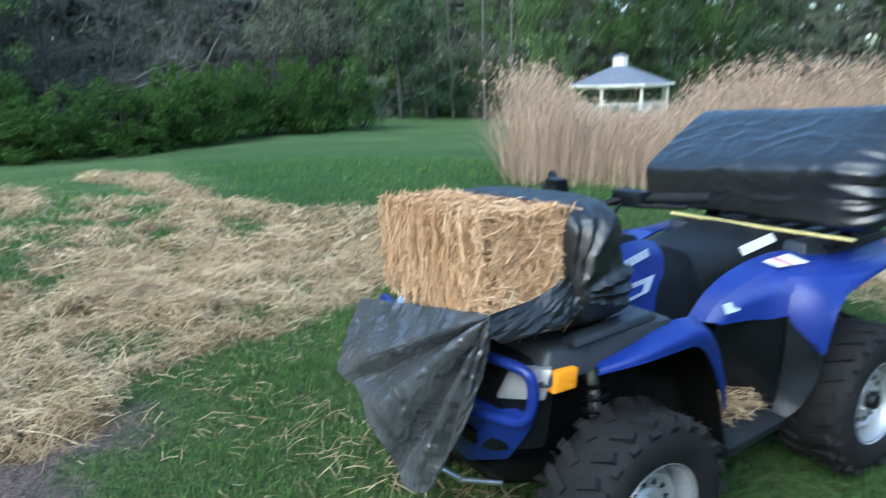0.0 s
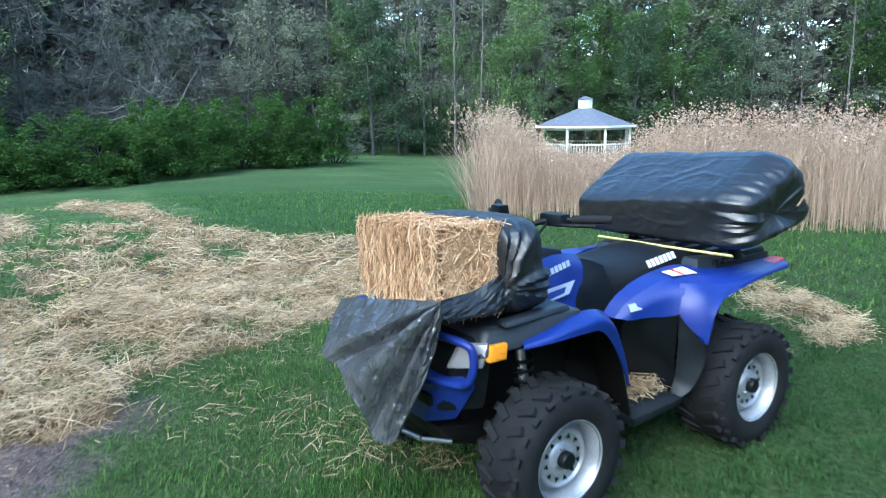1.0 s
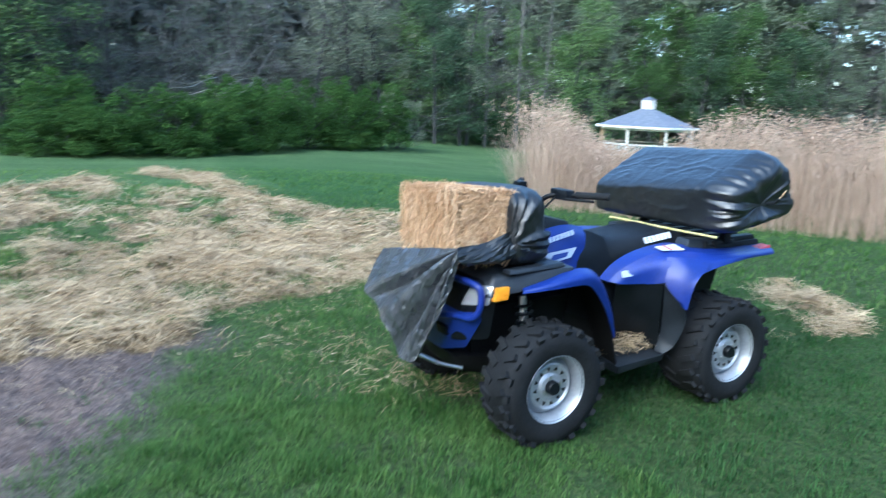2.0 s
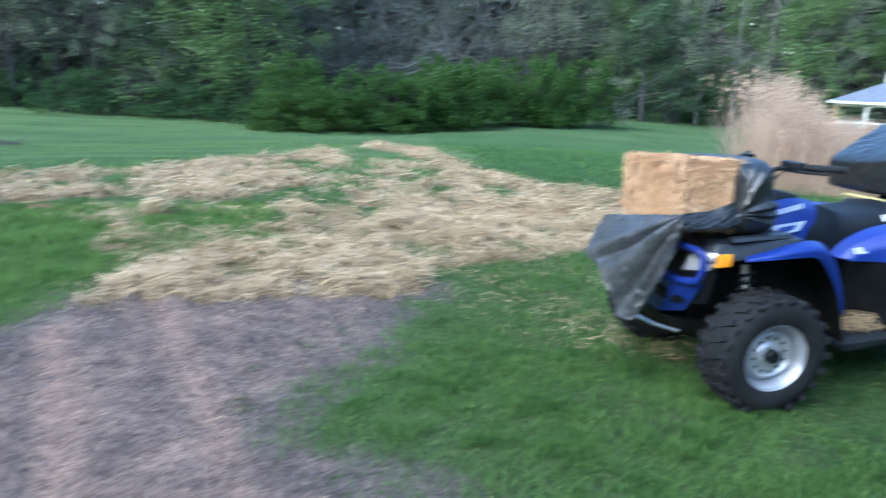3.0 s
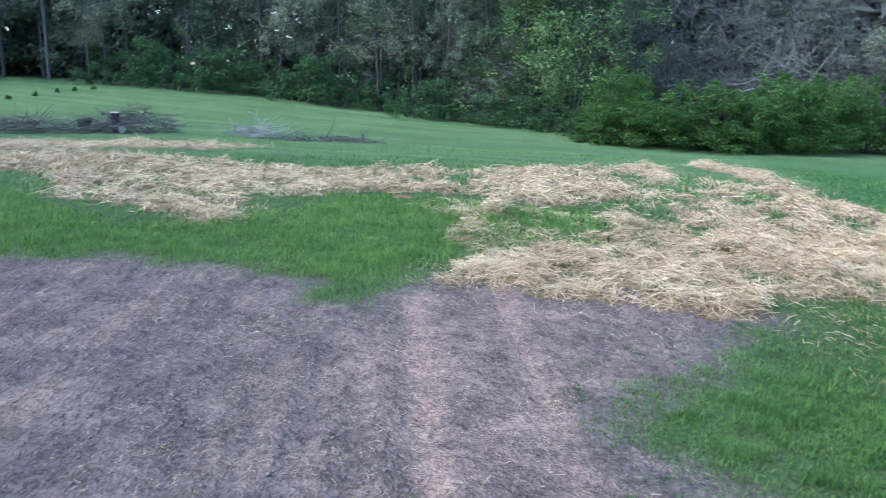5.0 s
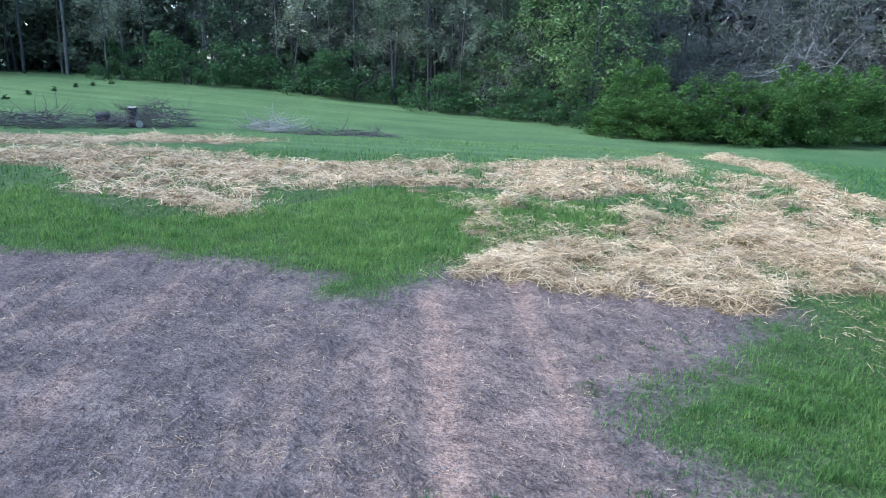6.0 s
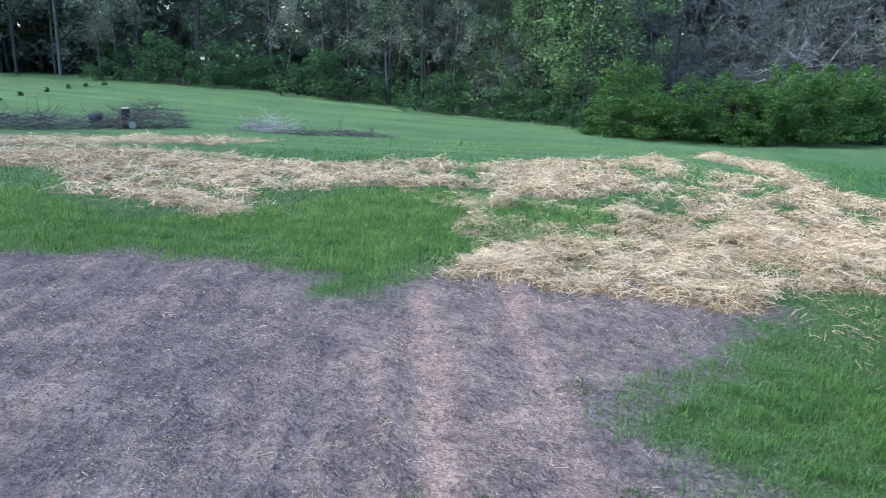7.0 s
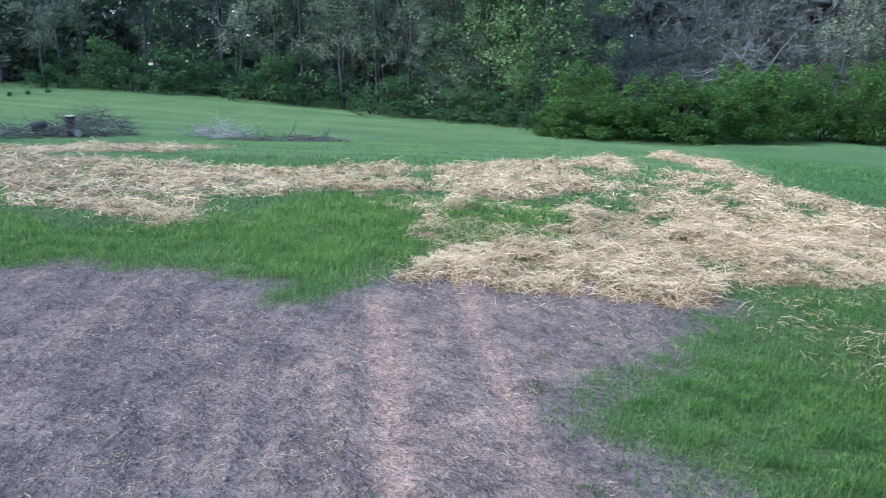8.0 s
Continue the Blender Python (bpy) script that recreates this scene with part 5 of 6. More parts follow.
        rows = [[(-0.05, -0.335, 0.713), (0.06, -0.36, 0.714), (0.186, -0.455, 0.718)], [(0.0, -0.27, 0.52), (0.09, -0.32, 0.53), (0.205, -0.435, 0.55)], [(0.05, -0.2, 0.31), (0.13, -0.26, 0.32), (0.228, -0.42, 0.36)]]
        skin("heel_guard", rows, BLACKP, q, 0.012, 4, mirror=s > 0)
        rows = [[(0.186, -0.465, 0.72), (0.21, -0.512, 0.665), (0.248, -0.563, 0.6)], [(0.212, -0.445, 0.57), (0.25, -0.5, 0.53), (0.285, -0.545, 0.5)], [(0.232, -0.425, 0.42), (0.245, -0.465, 0.395), (0.265, -0.505, 0.37)], [(0.2, -0.425, 0.325), (0.205, -0.455, 0.322), (0.21, -0.482, 0.318)]]
        skin("mud_guard", rows, GREYP, q, 0.012, 4, "dark plastic mud guard", mirror=s > 0)
        # Blue rear wing: side panel under the seat running into the wheel arch and tail.
        rows = [[(-0.1, -0.25, 0.725), (-0.015, -0.25, 0.8), (0.113, -0.25, 0.855), (0.26, -0.26, 0.888), (0.39, -0.28, 0.9), (0.56, -0.32, 0.872), (0.8, -0.34, 0.86), (1.1, -0.36, 0.866)],
                [(-0.09, -0.3, 0.722), (0.0, -0.31, 0.79), (0.11, -0.33, 0.845), (0.22, -0.36, 0.882), (0.33, -0.4, 0.885), (0.54, -0.45, 0.862), (0.8, -0.46, 0.86), (1.09, -0.44, 0.855)],
                [(-0.085, -0.315, 0.721), (0.005, -0.328, 0.782), (0.108, -0.35, 0.835), (0.212, -0.385, 0.868), (0.322, -0.428, 0.874), (0.535, -0.475, 0.856), (0.798, -0.48, 0.857), (1.088, -0.45, 0.852)],
                [(-0.06, -0.34, 0.718), (0.01, -0.36, 0.755), (0.09, -0.385, 0.79), (0.17, -0.42, 0.82), (0.27, -0.47, 0.845), (0.5, -0.53, 0.838), (0.77, -0.52, 0.852), (1.08, -0.465, 0.842)],
                [(-0.05, -0.35, 0.712), (0.02, -0.365, 0.713), (0.09, -0.39, 0.715), (0.15, -0.43, 0.717), (0.3, -0.545, 0.765), (0.5, -0.55, 0.81), (0.77, -0.525, 0.836), (1.08, -0.468, 0.828)]]
        skin("rear_wing", rows, BLUE, q, 0.01, 4, "blue rear wing", mirror=s > 0)
        rows = [[(0.22, -0.425, 0.862), (0.3, -0.485, 0.858), (0.43, -0.542, 0.842)], [(0.2, -0.458, 0.79), (0.27, -0.535, 0.8), (0.36, -0.572, 0.8)], [(0.184, -0.472, 0.72), (0.235, -0.543, 0.71), (0.285, -0.582, 0.735)], [(0.236, -0.56, 0.612), (0.243, -0.566, 0.602), (0.252, -0.573, 0.595)]]
        skin("wing_flare", rows, BLUE, q, 0.012, 4, "", mirror=s > 0)
        hexa("tail_reflector", [(0.96, 0.38 * s, 0.835), (1.1, 0.36 * s, 0.845), (1.1, 0.44 * s, 0.845), (0.96, 0.47 * s, 0.83), (0.96, 0.38 * s, 0.865), (1.1, 0.36 * s, 0.875), (1.1, 0.43 * s, 0.875), (0.96, 0.455 * s, 0.86)], RED, q, "red tail reflector", 0.006)
        # Side pod of the tank, blue, and its pale decals.
        rows = [[(-0.5, -0.07, 0.98), (-0.36, -0.09, 1.0), (-0.24, -0.1, 1.01), (-0.13, -0.1, 0.99)], [(-0.52, -0.13, 0.92), (-0.38, -0.16, 0.95), (-0.26, -0.165, 0.96), (-0.14, -0.155, 0.94)], [(-0.5, -0.18, 0.83), (-0.38, -0.2, 0.85), (-0.29, -0.205, 0.85), (-0.2, -0.2, 0.82)], [(-0.48, -0.21, 0.74), (-0.4, -0.22, 0.74), (-0.34, -0.225, 0.73), (-0.28, -0.22, 0.7)]]
        skin("tank_side", rows, BLUE, q, 0.008, 4, "blue tank side panel", mirror=s > 0)
        rows = [[(-0.2, -0.1, 0.98), (-0.1, -0.13, 0.97), (0.0, -0.15, 0.93)], [(-0.22, -0.19, 0.86), (-0.1, -0.2, 0.84), (0.02, -0.2, 0.82)], [(-0.26, -0.22, 0.7), (-0.14, -0.23, 0.68), (0.02, -0.24, 0.68)], [(-0.3, -0.23, 0.55), (-0.14, -0.25, 0.5), (0.08, -0.28, 0.5)]]
        skin("side_cover", rows, BLACKP, q, 0.01, 4, mirror=s > 0)
    # Seat.
    rows = [[(-0.16, -0.14, 0.8), (-0.16, -0.13, 0.9), (-0.14, -0.09, 0.965), (-0.13, 0, 0.975), (-0.14, 0.09, 0.965), (-0.16, 0.13, 0.9), (-0.16, 0.14, 0.8)],
            [(0.05, -0.19, 0.76), (0.05, -0.18, 0.86), (0.06, -0.13, 0.915), (0.06, 0, 0.925), (0.06, 0.13, 0.915), (0.05, 0.18, 0.86), (0.05, 0.19, 0.76)],
            [(0.28, -0.22, 0.77), (0.28, -0.2, 0.87), (0.28, -0.15, 0.925), (0.28, 0, 0.935), (0.28, 0.15, 0.925), (0.28, 0.2, 0.87), (0.28, 0.22, 0.77)],
            [(0.5, -0.21, 0.81), (0.5, -0.2, 0.89), (0.5, -0.15, 0.945), (0.5, 0, 0.955), (0.5, 0.15, 0.945), (0.5, 0.2, 0.89), (0.5, 0.21, 0.81)],
            [(0.62, -0.19, 0.83), (0.64, -0.18, 0.89), (0.64, -0.13, 0.93), (0.64, 0, 0.94), (0.64, 0.13, 0.93), (0.64, 0.18, 0.89), (0.62, 0.19, 0.83)]]
    skin("seat", rows, SEAT, q, 0.02, 4, "black vinyl seat")
    hexa("dash_pod", [(-0.5, -0.1, 0.97), (-0.2, -0.12, 0.97), (-0.2, 0.12, 0.97), (-0.5, 0.1, 0.97), (-0.42, -0.08, 1.07), (-0.22, -0.1, 1.03), (-0.22, 0.1, 1.03), (-0.42, 0.08, 1.07)], GREYP, q, "grey instrument pod", 0.02)
    # Steering.
    rod("steering_stem", [(-0.5, 0, 0.85), (-0.4, 0, 1.08)], 0.022, DARK, q)
    for s in (-1, 1):
        rod("handlebar", [(-0.41, 0, 1.07), (-0.43, 0.06 * s, 1.1), (-0.42, 0.13 * s, 1.17), (-0.37, 0.18 * s, 1.19), (-0.3, 0.27 * s, 1.195)], 0.013, DARK, q)
        rod("grip", [(-0.31, 0.25 * s, 1.195), (-0.205, 0.385 * s, 1.2)], 0.019, RUBBER, q, "black rubber grip")
        rod("brake_lever", [(-0.37, 0.19 * s, 1.185), (-0.36, 0.25 * s, 1.175), (-0.28, 0.36 * s, 1.175)], 0.008, DARK, q)
        hexa("control_block", [(-0.4, 0.14 * s, 1.165), (-0.33, 0.14 * s, 1.165), (-0.3, 0.25 * s, 1.165), (-0.37, 0.25 * s, 1.165), (-0.4, 0.14 * s, 1.225), (-0.34, 0.14 * s, 1.225), (-0.31, 0.24 * s, 1.22), (-0.37, 0.24 * s, 1.22)], BLACKP, q, bevel=0.012)
        rod("control_cable", [(-0.38, 0.17 * s, 1.18), (-0.5, 0.2 * s, 1.1), (-0.52, 0.14 * s, 0.98), (-0.46, 0.08 * s, 0.9)], 0.006, DARK, q, sides=6)
    # Rear carrier with its rails and sockets.
    hexa("rear_carrier", [(0.58, -0.37, 0.835), (1.1, -0.36, 0.845), (1.1, 0.36, 0.845), (0.58, 0.37, 0.835), (0.59, -0.36, 0.885), (1.1, -0.34, 0.9), (1.1, 0.34, 0.9), (0.59, 0.36, 0.885)], BLACKP, q, "black plastic rear cargo carrier", 0.015)
    for s in (-1, 1):
        hexa("carrier_box", [(0.46, 0.235 * s, 0.85), (0.88, 0.235 * s, 0.83), (0.88, 0.36 * s, 0.83), (0.46, 0.35 * s, 0.85), (0.49, 0.24 * s, 0.928), (0.88, 0.24 * s, 0.905), (0.88, 0.345 * s, 0.905), (0.49, 0.33 * s, 0.928)], SLATE, q, "dark grey carrier box", 0.012)
    for s in (-1, 1):
        # Dark blocks set on the box sides in place of the slots' shade.
        for x in (0.6, 0.68):
            hexa("box_slot", [(x, 0.348 * s, 0.868), (x + 0.03, 0.35 * s, 0.866), (x + 0.03, 0.365 * s, 0.866), (x, 0.363 * s, 0.868), (x, 0.338 * s, 0.912), (x + 0.03, 0.339 * s, 0.91), (x + 0.03, 0.353 * s, 0.91), (x, 0.352 * s, 0.912)], DARK, q, bevel=0.004)
    for y in (-0.3, -0.18, -0.06, 0.06, 0.18, 0.3):
        hexa("carrier_rib", [(0.62, y - 0.035, 0.884), (1.08, y - 0.035, 0.895), (1.08, y + 0.035, 0.895), (0.62, y + 0.035, 0.884), (0.63, y - 0.025, 0.912), (1.07, y - 0.025, 0.925), (1.07, y + 0.025, 0.925), (0.63, y + 0.025, 0.912)], BLACKP, q, bevel=0.006)
    for s in (-1, 1):
        hexa("tie_hook", [(0.77, 0.33 * s - 0.03, 0.89), (0.84, 0.33 * s - 0.03, 0.89), (0.84, 0.33 * s + 0.03, 0.89), (0.77, 0.33 * s + 0.03, 0.89), (0.78, 0.33 * s - 0.015, 0.97), (0.82, 0.33 * s - 0.015, 0.97), (0.82, 0.33 * s + 0.015, 0.97), (0.78, 0.33 * s + 0.015, 0.97)], BLACKP, q, bevel=0.008)
    # Blue bumper plate, skid bar and lower guard.
    hexa("bumper_plate", [(-1.04, -0.17, 0.42), (-0.97, -0.3, 0.46), (-0.97, 0.3, 0.46), (-1.04, 0.17, 0.42), (-1.06, -0.31, 0.645), (-0.97, -0.45, 0.665), (-0.97, 0.45, 0.665), (-1.06, 0.31, 0.645)], BLUE, q, "blue steel bumper plate", 0.02)
    # Openings are dark blocks on the plate; their shade is only colour.
    for y in (-0.2, 0.2):
        hexa("plate_opening", [(-1.062, y - 0.04, 0.52), (-1.03, y - 0.04, 0.52), (-1.03, y + 0.04, 0.52), (-1.062, y + 0.04, 0.52), (-1.07, y - 0.05, 0.57), (-1.03, y - 0.05, 0.57), (-1.03, y + 0.05, 0.57), (-1.07, y + 0.05, 0.57)], DARK, q, bevel=0.005)
    rod("skid_bar", [(-1.04, -0.14, 0.34), (-1.07, 0.02, 0.34), (-1.07, 0.12, 0.34)], 0.011, CHROME, q, "scratched metal skid bar")
    rod("skid_bar", [(-1.04, -0.14, 0.34), (-0.92, -0.19, 0.31)], 0.010, CHROME, q)
    hexa("belly_guard", [(-0.93, -0.15, 0.28), (-0.7, -0.2, 0.23), (-0.7, 0.2, 0.23), (-0.93, 0.15, 0.28), (-1.0, -0.22, 0.4), (-0.7, -0.24, 0.36), (-0.7, 0.24, 0.36), (-1.0, 0.22, 0.4)], DARK, q, bevel=0.04)


build_body()


def plate(name, corners, material, parent, label="", thick=0.003):
    """A thin stuck-on plate between four corners."""
    c = [Vector(p) for p in corners]
    n = (c[1] - c[0]).cross(c[3] - c[0]).normalized() * thick
    bm = bmesh.new()
    v = [bm.verts.new(p) for p in c] + [bm.verts.new(p + n) for p in c]
    for q in ((3, 2, 1, 0), (4, 5, 6, 7), (0, 1, 5, 4), (1, 2, 6, 5), (2, 3, 7, 6), (3, 0, 4, 7)):
        bm.faces.new([v[k] for k in q])
    return part(name, bm, material, parent, label, smooth=False)


# ---- bales and bags ----
BALE = surface("baled_straw", (0.33, 0.175, 0.08), (0.58, 0.36, 0.18), 14, 0.8, 0, 0.8, 90)
STRAW_CUT = leafy("baled_stalks", [(0.38, 0.195, 0.085), (0.62, 0.375, 0.185), (0.74, 0.49, 0.27), (0.86, 0.65, 0.42)], 0.5, 0.08)


def loose_on_faces(n, dims, flake):
    """Stalks lying in the faces of a bale of these half sizes, denser along its flakes."""
    hx, hy, hz = dims
    area = np.array([hy * hz, hy * hz * 0.2, hx * hz, hx * hz, hx * hy * 1.2])
    which = RNG.choice(5, n, p=area / area.sum())
    u, v = RNG.uniform(-1, 1, n), RNG.uniform(-1, 1, n)
    p, nr, t1 = np.zeros((n, 3)), np.zeros((n, 3)), np.zeros((n, 3))
    for k, (ax, sg, a, b) in enumerate(((0, -1, 1, 2), (0, 1, 1, 2), (1, -1, 0, 2), (1, 1, 0, 2), (2, 1, 1, 0))):
        s = which == k
        h = (hx, hy, hz)
        p[s, ax], nr[s, ax] = sg * h[ax], sg
        p[s, a], p[s, b] = u[s] * h[a], v[s] * h[b]
        t1[s, a] = 1
    bulge = 0.012 * (1 + np.cos(p[:, 1] * flake)) * (which < 2)
    p = p + nr * (bulge + RNG.uniform(-0.004, 0.016, n))[:, None]
    t2 = np.cross(nr, t1)
    ang = RNG.uniform(0, 6.28, n)
    ang = np.where(which < 2, RNG.normal(math.pi / 2, 0.7, n), ang)
    out = RNG.normal(0.06, 0.26, n)
    d = (t1 * np.cos(ang)[:, None] + t2 * np.sin(ang)[:, None]) * np.cos(out)[:, None] + nr * np.sin(np.abs(out) * 0.6)[:, None]
    s = np.cross(d, nr)
    s /= np.linalg.norm(s, axis=1)[:, None] + 1e-9
    r = RNG.uniform(-0.9, 0.9, n)[:, None]
    s = s * np.cos(r) + nr * np.sin(r)
    ln, w = RNG.uniform(0.015, 0.055, n)[:, None], RNG.uniform(0.001, 0.0021, n)[:, None]
    a, c = p - d * ln, p + d * ln
    m = p + nr * ln * RNG.uniform(-0.1, 0.25, (n, 1))
    vv = np.stack([a - s * w, a + s * w, m - s * w, m + s * w, c - s * w, c + s * w], 1)
    f = np.arange(n)[:, None, None] * 6 + np.array([[0, 1, 3], [0, 3, 2], [2, 3, 5], [2, 5, 4]])[None]
    keep = p[:, 0] < 0.03
    return vv[keep].reshape(-1, 3), f[: int(keep.sum())].reshape(-1, 3)


def pillow(hx, hy, hz, power, cuts, wrinkle, seed, shape=None, flat=0.0):
    """A rounded block whose sides are wrinkled; shape may bend it."""
    bm = bmesh.new()
    bmesh.ops.create_cube(bm, size=2.0)
    bmesh.ops.subdivide_edges(bm, edges=list(bm.edges), cuts=cuts, use_grid_fill=True)
    for v in bm.verts:
        c = v.co
        r = (abs(c.x) ** power + abs(c.y) ** power + abs(c.z) ** power) ** (1 / power)
        c = c / r
        n = noise.fractal(Vector((c.x * 2.2 + seed, c.y * 3.1, c.z * 2.6)), 1.0, 2.0, 3)
        rg = abs(noise.noise(Vector((c.x * 4.0 + seed * 2, c.y * 5.5 + c.z * 3, c.z * 3.5))))
        k = 1 + wrinkle * n - wrinkle * 0.9 * (1 - min(1, rg * 4)) * (1 - flat * max(0, c.z))
        p = Vector((c.x * hx * k, c.y * hy * k, c.z * hz * k))
        v.co = shape(p) if shape else p
    return bm


def build_bales():
    # The open straw bale on the front cover, set askew.
    m = pose(-0.145, 0.615, 1.05, -4.5, 0, -8)
    root = tagged(new("straw_bale"), "golden rectangular straw bale half wrapped in black plastic", "straw bale")
    root.matrix_basis = m
    hx, hy, hz = 0.225, 0.4, 0.155

    def flakes(p):
        f = 0.01 * math.cos(p.y * 62)
        return Vector((p.x + (f if p.x > 0 else -f) * min(1, abs(p.x) / hx), p.y, p.z))

    part("core", pillow(0.17, hy, hz, 9, 22, 0.035, 3, flakes), BALE, root).location = (-0.055, 0, 0)
    tagged(raw("stalk_coat", *loose_on_faces(20000, (hx, hy, hz), 62), STRAW_CUT, root), kind="stuff")
    for y in (-0.17, 0.17):
        z = hz + 0.006
        rod("twine", [(-hx - 0.006, y, -hz), (-hx - 0.006, y, z - 0.02), (-hx + 0.02, y, z), (hx, y, z)], 0.0025, CORD, root, n=3, sides=5)

    # The bag pulled over the back half of that bale.
    def sag(p):
        z = p.z
        if p.y < -0.28 and p.z < 0.02:
            z -= 0.03
        y, d = p.y, math.hypot(p.x + 0.1, p.z + 0.06)
        if y < 0:
            th = math.atan2(p.z + 0.06, p.x + 0.1)
            w = abs(((th * 2.6 + 0.35 * math.sin(th * 5)) % 1) - 0.5) * 2
            y -= 0.022 * (w - 0.4) * min(1, d * 9) * min(1, -y / 0.3)
        return Vector((p.x + 0.04 * (p.z < 0) * max(0, p.x) / 0.14, y, z))

    bag = new("plastic_bag")
    bag.matrix_basis = m @ pose(0.1, 0.0, 0.0)
    part("hood", pillow(0.13, 0.47, 0.188, 4.0, 40, 0.006, 11, sag), LINER, bag)
    tagged(bag, "black plastic bag pulled over the back of the bale", "plastic bag")
    sheet = tagged(new("plastic_sheet"), "black plastic sheet hanging over the quad bike's nose", "plastic sheet")
    # Pleats run out from the corner where the sheet is held, ridge and valley in turn.
    hold, outward = Vector((-0.455, 0.205, 0.99)), Vector((-0.75, -0.45, 0.45))
    ends = [(-0.46, 1.016, 0.83, 0.0), (-0.54, 0.979, 0.725, 0.005), (-0.62, 0.888, 0.639, 0.02), (-0.63, 0.8, 0.618, -0.06), (-0.63, 0.713, 0.598, -0.015), (-0.63, 0.63, 0.55, 0.055), (-0.62, 0.551, 0.5, 0.03),
            (-0.6, 0.53, 0.4, -0.03), (-0.59, 0.46, 0.385, 0.03), (-0.57, 0.378, 0.415, -0.02), (-0.53, 0.288, 0.589, 0.025), (-0.5, 0.24, 0.739, -0.015), (-0.47, 0.218, 0.855, 0.0)]
    rows = []
    for ex, ey, ez, b in ends:
        e = Vector((ex, ey, ez))
        rows.append([tuple(hold + (e - hold) * t + outward * b * math.sin(math.pi * min(1, t * 0.85)) ** 0.7) for t in (0.02, 0.25, 0.5, 0.75, 1.0)])
    edge = [[(-0.475, 0.19, 1.0), (-0.32, 0.185, 1.02), (-0.17, 0.19, 1.07), (-0.1, 0.195, 1.13)], [(-0.49, 0.165, 0.955), (-0.34, 0.15, 0.97), (-0.22, 0.155, 0.995), (-0.12, 0.17, 1.03)],
            [(-0.46, 0.16, 0.925), (-0.3, 0.135, 0.93), (-0.2, 0.15, 0.945), (-0.11, 0.165, 0.965)], [(-0.41, 0.2, 0.905), (-0.3, 0.19, 0.908), (-0.2, 0.2, 0.912), (-0.11, 0.21, 0.92)]]
    slack = skin("bunched_edge", edge, LINER, bag, 0.004, 6, "", False, 0.012, 4, 5, 0.002)
    slack.matrix_parent_inverse = bag.matrix_basis.inverted()
    skin("hanging_fold", rows, SHEET, sheet, 0.003, 6, "", False, 0.009, 7, 15, 0.0018)
    # The bale on the rear carrier, wholly wrapped, tipped forward, its end gathered and tied.

    ends = [[Vector(c) for c in ((1.17, 1.13, 0.965), (1.15, 1.13, 1.16), (1.62, 1.13, 1.425), (1.66, 1.13, 1.0))],
            [Vector(c) for c in ((1.18, 0.23, 0.972), (1.16, 0.23, 1.245), (1.62, 0.23, 1.472), (1.72, 0.23, 1.03))],
            [Vector(c) for c in ((1.24, 0.05, 0.985), (1.2, 0.05, 1.22), (1.64, 0.05, 1.415), (1.79, 0.05, 1.09))]]

    def crease(a):
        return abs((a / (2 * math.pi)) % 1 - 0.5) * 4 - 1

    def sack(stations, knot, fold, seed, m=168):
        """A four-cornered sleeve over the ends: stations are (ends passed, drawn in towards the knot)."""
        bm, rings = bmesh.new(), []
        for t, pull in stations:
            ring = []
            a, b, part_t = (ends[0], ends[1], t) if t <= 1 else (ends[1], ends[2], t - 1)
            q = [v.lerp(w, part_t) for v, w in zip(a, b)]
            mid = (q[0] + q[1] + q[2] + q[3]) / 4
            for k in range(m):
                th = 2 * math.pi * k / m
                cs, sn = math.cos(th), math.sin(th)
                r = (abs(cs) ** 7 + abs(sn) ** 7) ** (-1 / 7)
                u, v = 0.5 + 0.5 * r * cs, 0.5 + 0.5 * r * sn
                c = q[0].lerp(q[3], u).lerp(q[1].lerp(q[2], u), v)
                out = (c - mid).normalized()
                n = noise.noise(Vector((c.x * 3 + seed, c.y * 6, c.z * 3)))
                ridge = 1 - min(1, abs(noise.noise(Vector((c.x * 5 + c.y * 6, c.y * 2.5 - c.x * 3 + seed, c.z * 5)))) * 7)
                small = 1 - min(1, abs(noise.noise(Vector((c.x * 13 - c.y * 9, c.y * 14 + seed, c.z * 13)))) * 5)
                c = c + out * (0.008 * n + 0.006 * ridge + 0.003 * small)
                if t > 1:
                    f = min(1, (t - 1) * 1.4)
                    fan = crease(11 * th + 1.5 * math.sin(2 * th)) + 0.7 * crease(19 * th + 2.2 * math.sin(3 * th)) + 0.45 * crease(33 * th + 5 * t)
                    c = c.lerp(knot, pull) + out * fold * f * (1 - 0.8 * pull) * fan
                    c.y += 0.012 * f * crease(7 * th + 1) * (1 - pull)
                elif pull:
                    c = c.lerp(mid, pull)
                ring.append(bm.verts.new(c))
            rings.append(ring)
        for a, b in zip(rings, rings[1:]):
            for k in range(m):
                bm.faces.new((a[k], a[(k + 1) % m], b[(k + 1) % m], b[k]))
        bm.faces.new(rings[0])
        bm.faces.new(rings[-1][::-1])
        return bm

    rear = new("wrapped_bale")
    knot = Vector((1.5, 0.1, 1.14))
    course = [(0.0, 0.06), (0.008, 0.02)] + [(0.02 + 0.98 * k / 44, 0) for k in range(45)]
    course += [(1.2, -0.015), (1.4, -0.02), (1.6, -0.01), (1.75, 0.02), (1.86, 0.06), (1.95, 0.11), (2.02, 0.17), (2.07, 0.24), (2.1, 0.32), (2.1, 0.4), (2.08, 0.48), (2.06, 0.56), (2.03, 0.64), (2.0, 0.72), (1.97, 0.8), (1.93, 0.88), (1.88, 0.95)]
    part("wrap", sack(course, knot, 0.007, 21), GLOSS_LINER, rear)
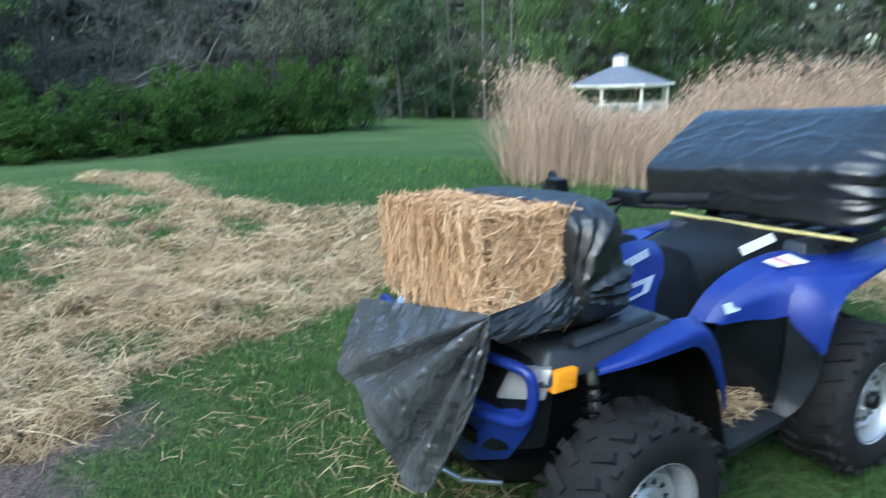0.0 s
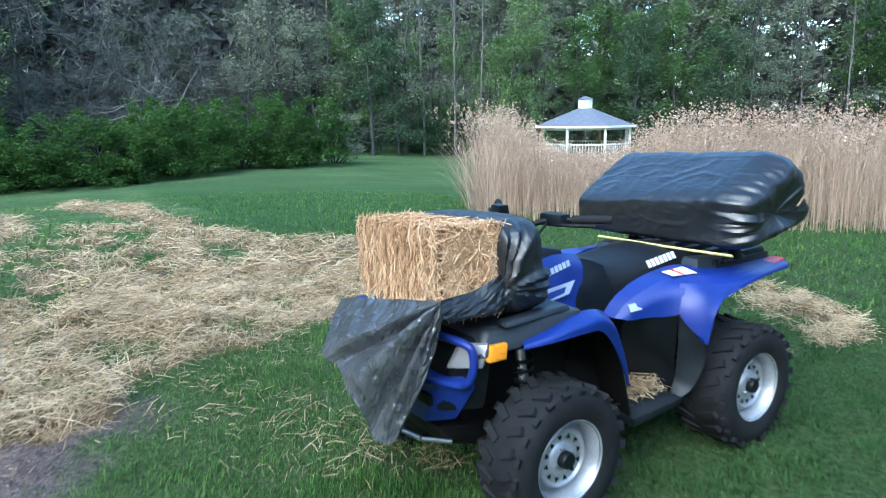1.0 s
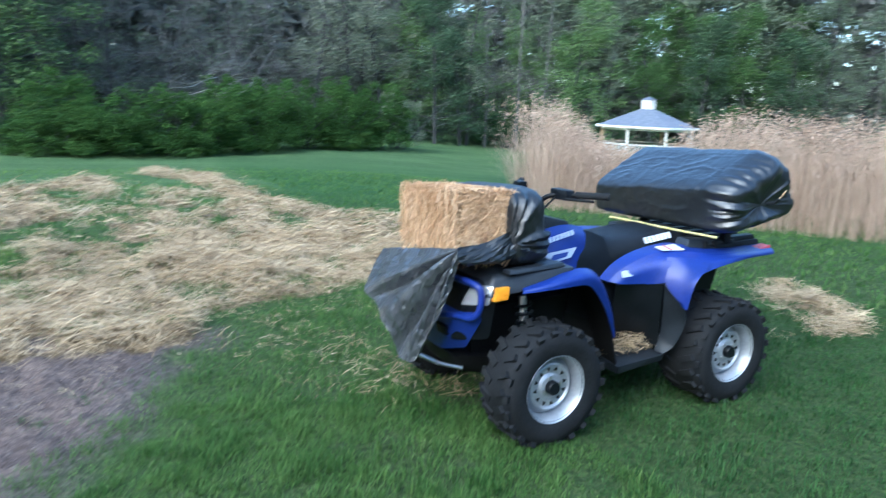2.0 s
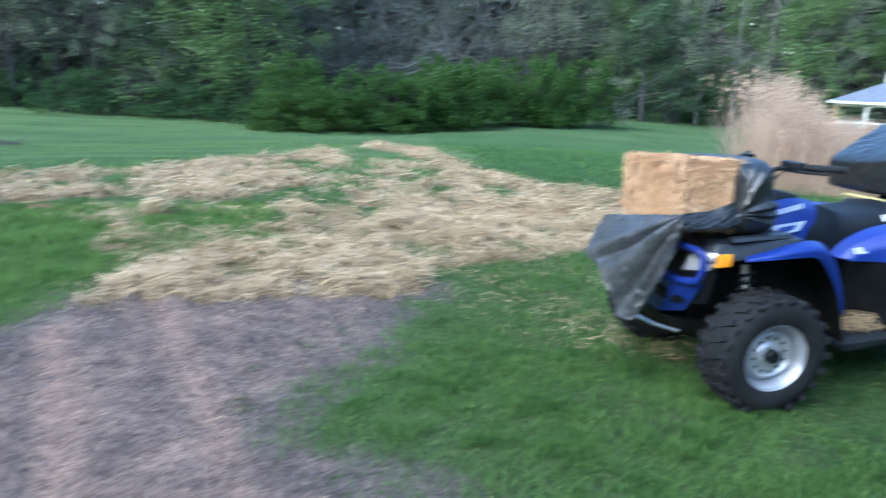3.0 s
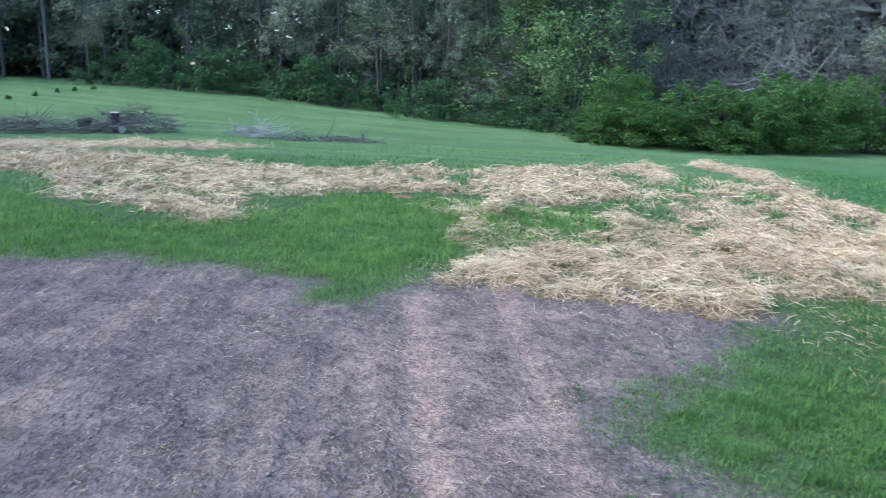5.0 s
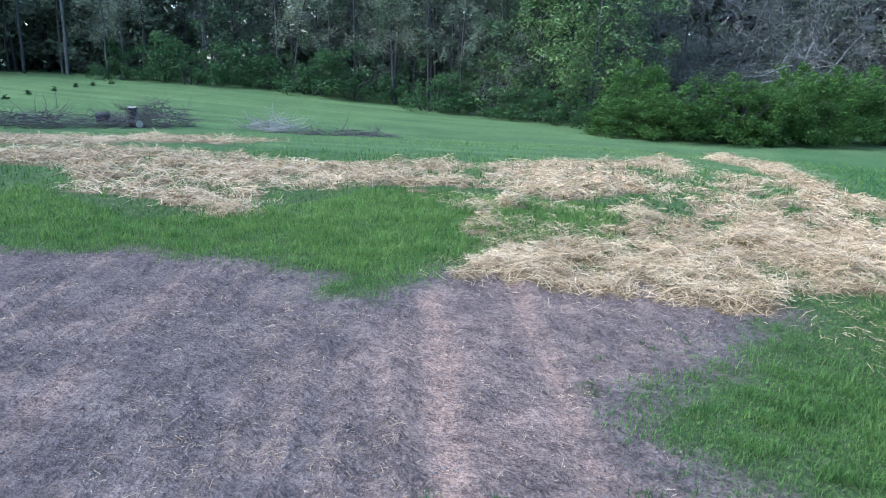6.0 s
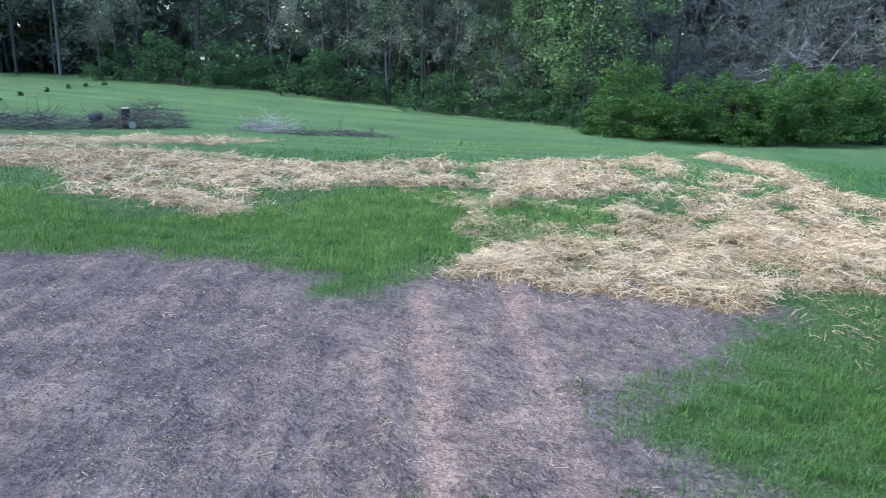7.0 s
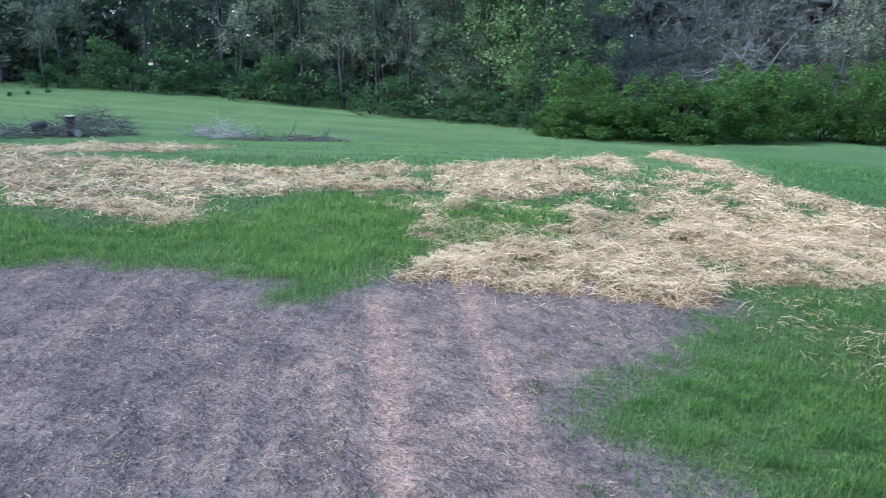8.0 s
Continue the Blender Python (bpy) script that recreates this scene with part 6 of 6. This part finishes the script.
    tuft = [(1.52, 0.08, 1.15), (1.51, 0.02, 1.16), (1.5, -0.01, 1.19), (1.52, -0.03, 1.24)]
    rod("tie_end", [tuft[0], tuft[1], tuft[2]], 0.009, LINER, rear, n=4, sides=6)
    rod("straw_stalk", [tuft[1], tuft[2], tuft[3]], 0.003, STRAW_CUT, rear, n=3, sides=5)
    tagged(rear, "bale wholly wrapped in black plastic on the rear carrier", "wrapped bale")
    cord = rod("bungee_cord", [(1.13, 0.93, 0.953), (1.12, 0.77, 0.959), (1.12, 0.42, 0.965), (1.14, 0.09, 0.97)], 0.007, CORD, None)
    tagged(cord, "yellow bungee cord stretched along the wrapped bale", "bungee cord")
    # Straw lying in the foot well.
    n = 420
    x, y = RNG.normal(0.75, 0.075, n), RNG.uniform(0.2, 0.4, n)
    v, f = stalks(np.stack([x, y, 0.33 + 0.08 * RNG.random(n) * np.exp(-((x - 0.78) / 0.12) ** 2)], 1), RNG.uniform(0, 6.28, n), RNG.normal(0.05, 0.25, n), RNG.uniform(0.04, 0.15, n), RNG.uniform(0.002, 0.004, n), RNG.uniform(0, 0.1, n))
    tagged(raw("straw_wisp", v, f, STRAW), "wisp of straw lying on the foot board", "straw", kind="stuff")


build_bales()


def build_decals():
    q = QUAD
    # Maker's marks as plain bars.
    for k in range(7):
        x, z = 0.27 + k * 0.031, k * 0.0038
        plate("seat_mark", [(x, -0.211, 0.89 + z), (x + 0.022, -0.211, 0.893 + z), (x + 0.027, -0.184, 0.923 + z), (x + 0.005, -0.184, 0.92 + z)], DECAL, q)
    for k in range(9):
        x = -0.46 + k * 0.024
        plate("tank_mark", [(x, -0.186, 0.922 + k * 0.0055), (x + 0.017, -0.187, 0.926 + k * 0.0055), (x + 0.019, -0.174, 0.951 + k * 0.0055), (x + 0.002, -0.173, 0.947 + k * 0.0055)], DECAL_GREY, q)
    plate("tank_flash", [(-0.49, -0.218, 0.815), (-0.29, -0.224, 0.855), (-0.24, -0.205, 0.905), (-0.44, -0.2, 0.88)], DECAL_GREY, q, "silver flash decal")
    plate("flash_inset", [(-0.43, -0.2205, 0.84), (-0.32, -0.2225, 0.861), (-0.3, -0.2135, 0.885), (-0.4, -0.2095, 0.871)], BLUE, q)
    plate("warning_label", [(0.215, -0.395, 0.891), (0.355, -0.425, 0.892), (0.365, -0.335, 0.906), (0.225, -0.322, 0.897)], DECAL, q, "white warning label")
    plate("label_stripe", [(0.265, -0.406, 0.8945), (0.278, -0.409, 0.8946), (0.288, -0.329, 0.9035), (0.275, -0.328, 0.9025)], RED, q)
    plate("wing_mark", [(-0.03, -0.358, 0.75), (0.03, -0.374, 0.758), (0.035, -0.347, 0.786), (-0.02, -0.333, 0.778)], DECAL_GREY, q, "silver flash decal")


build_decals()
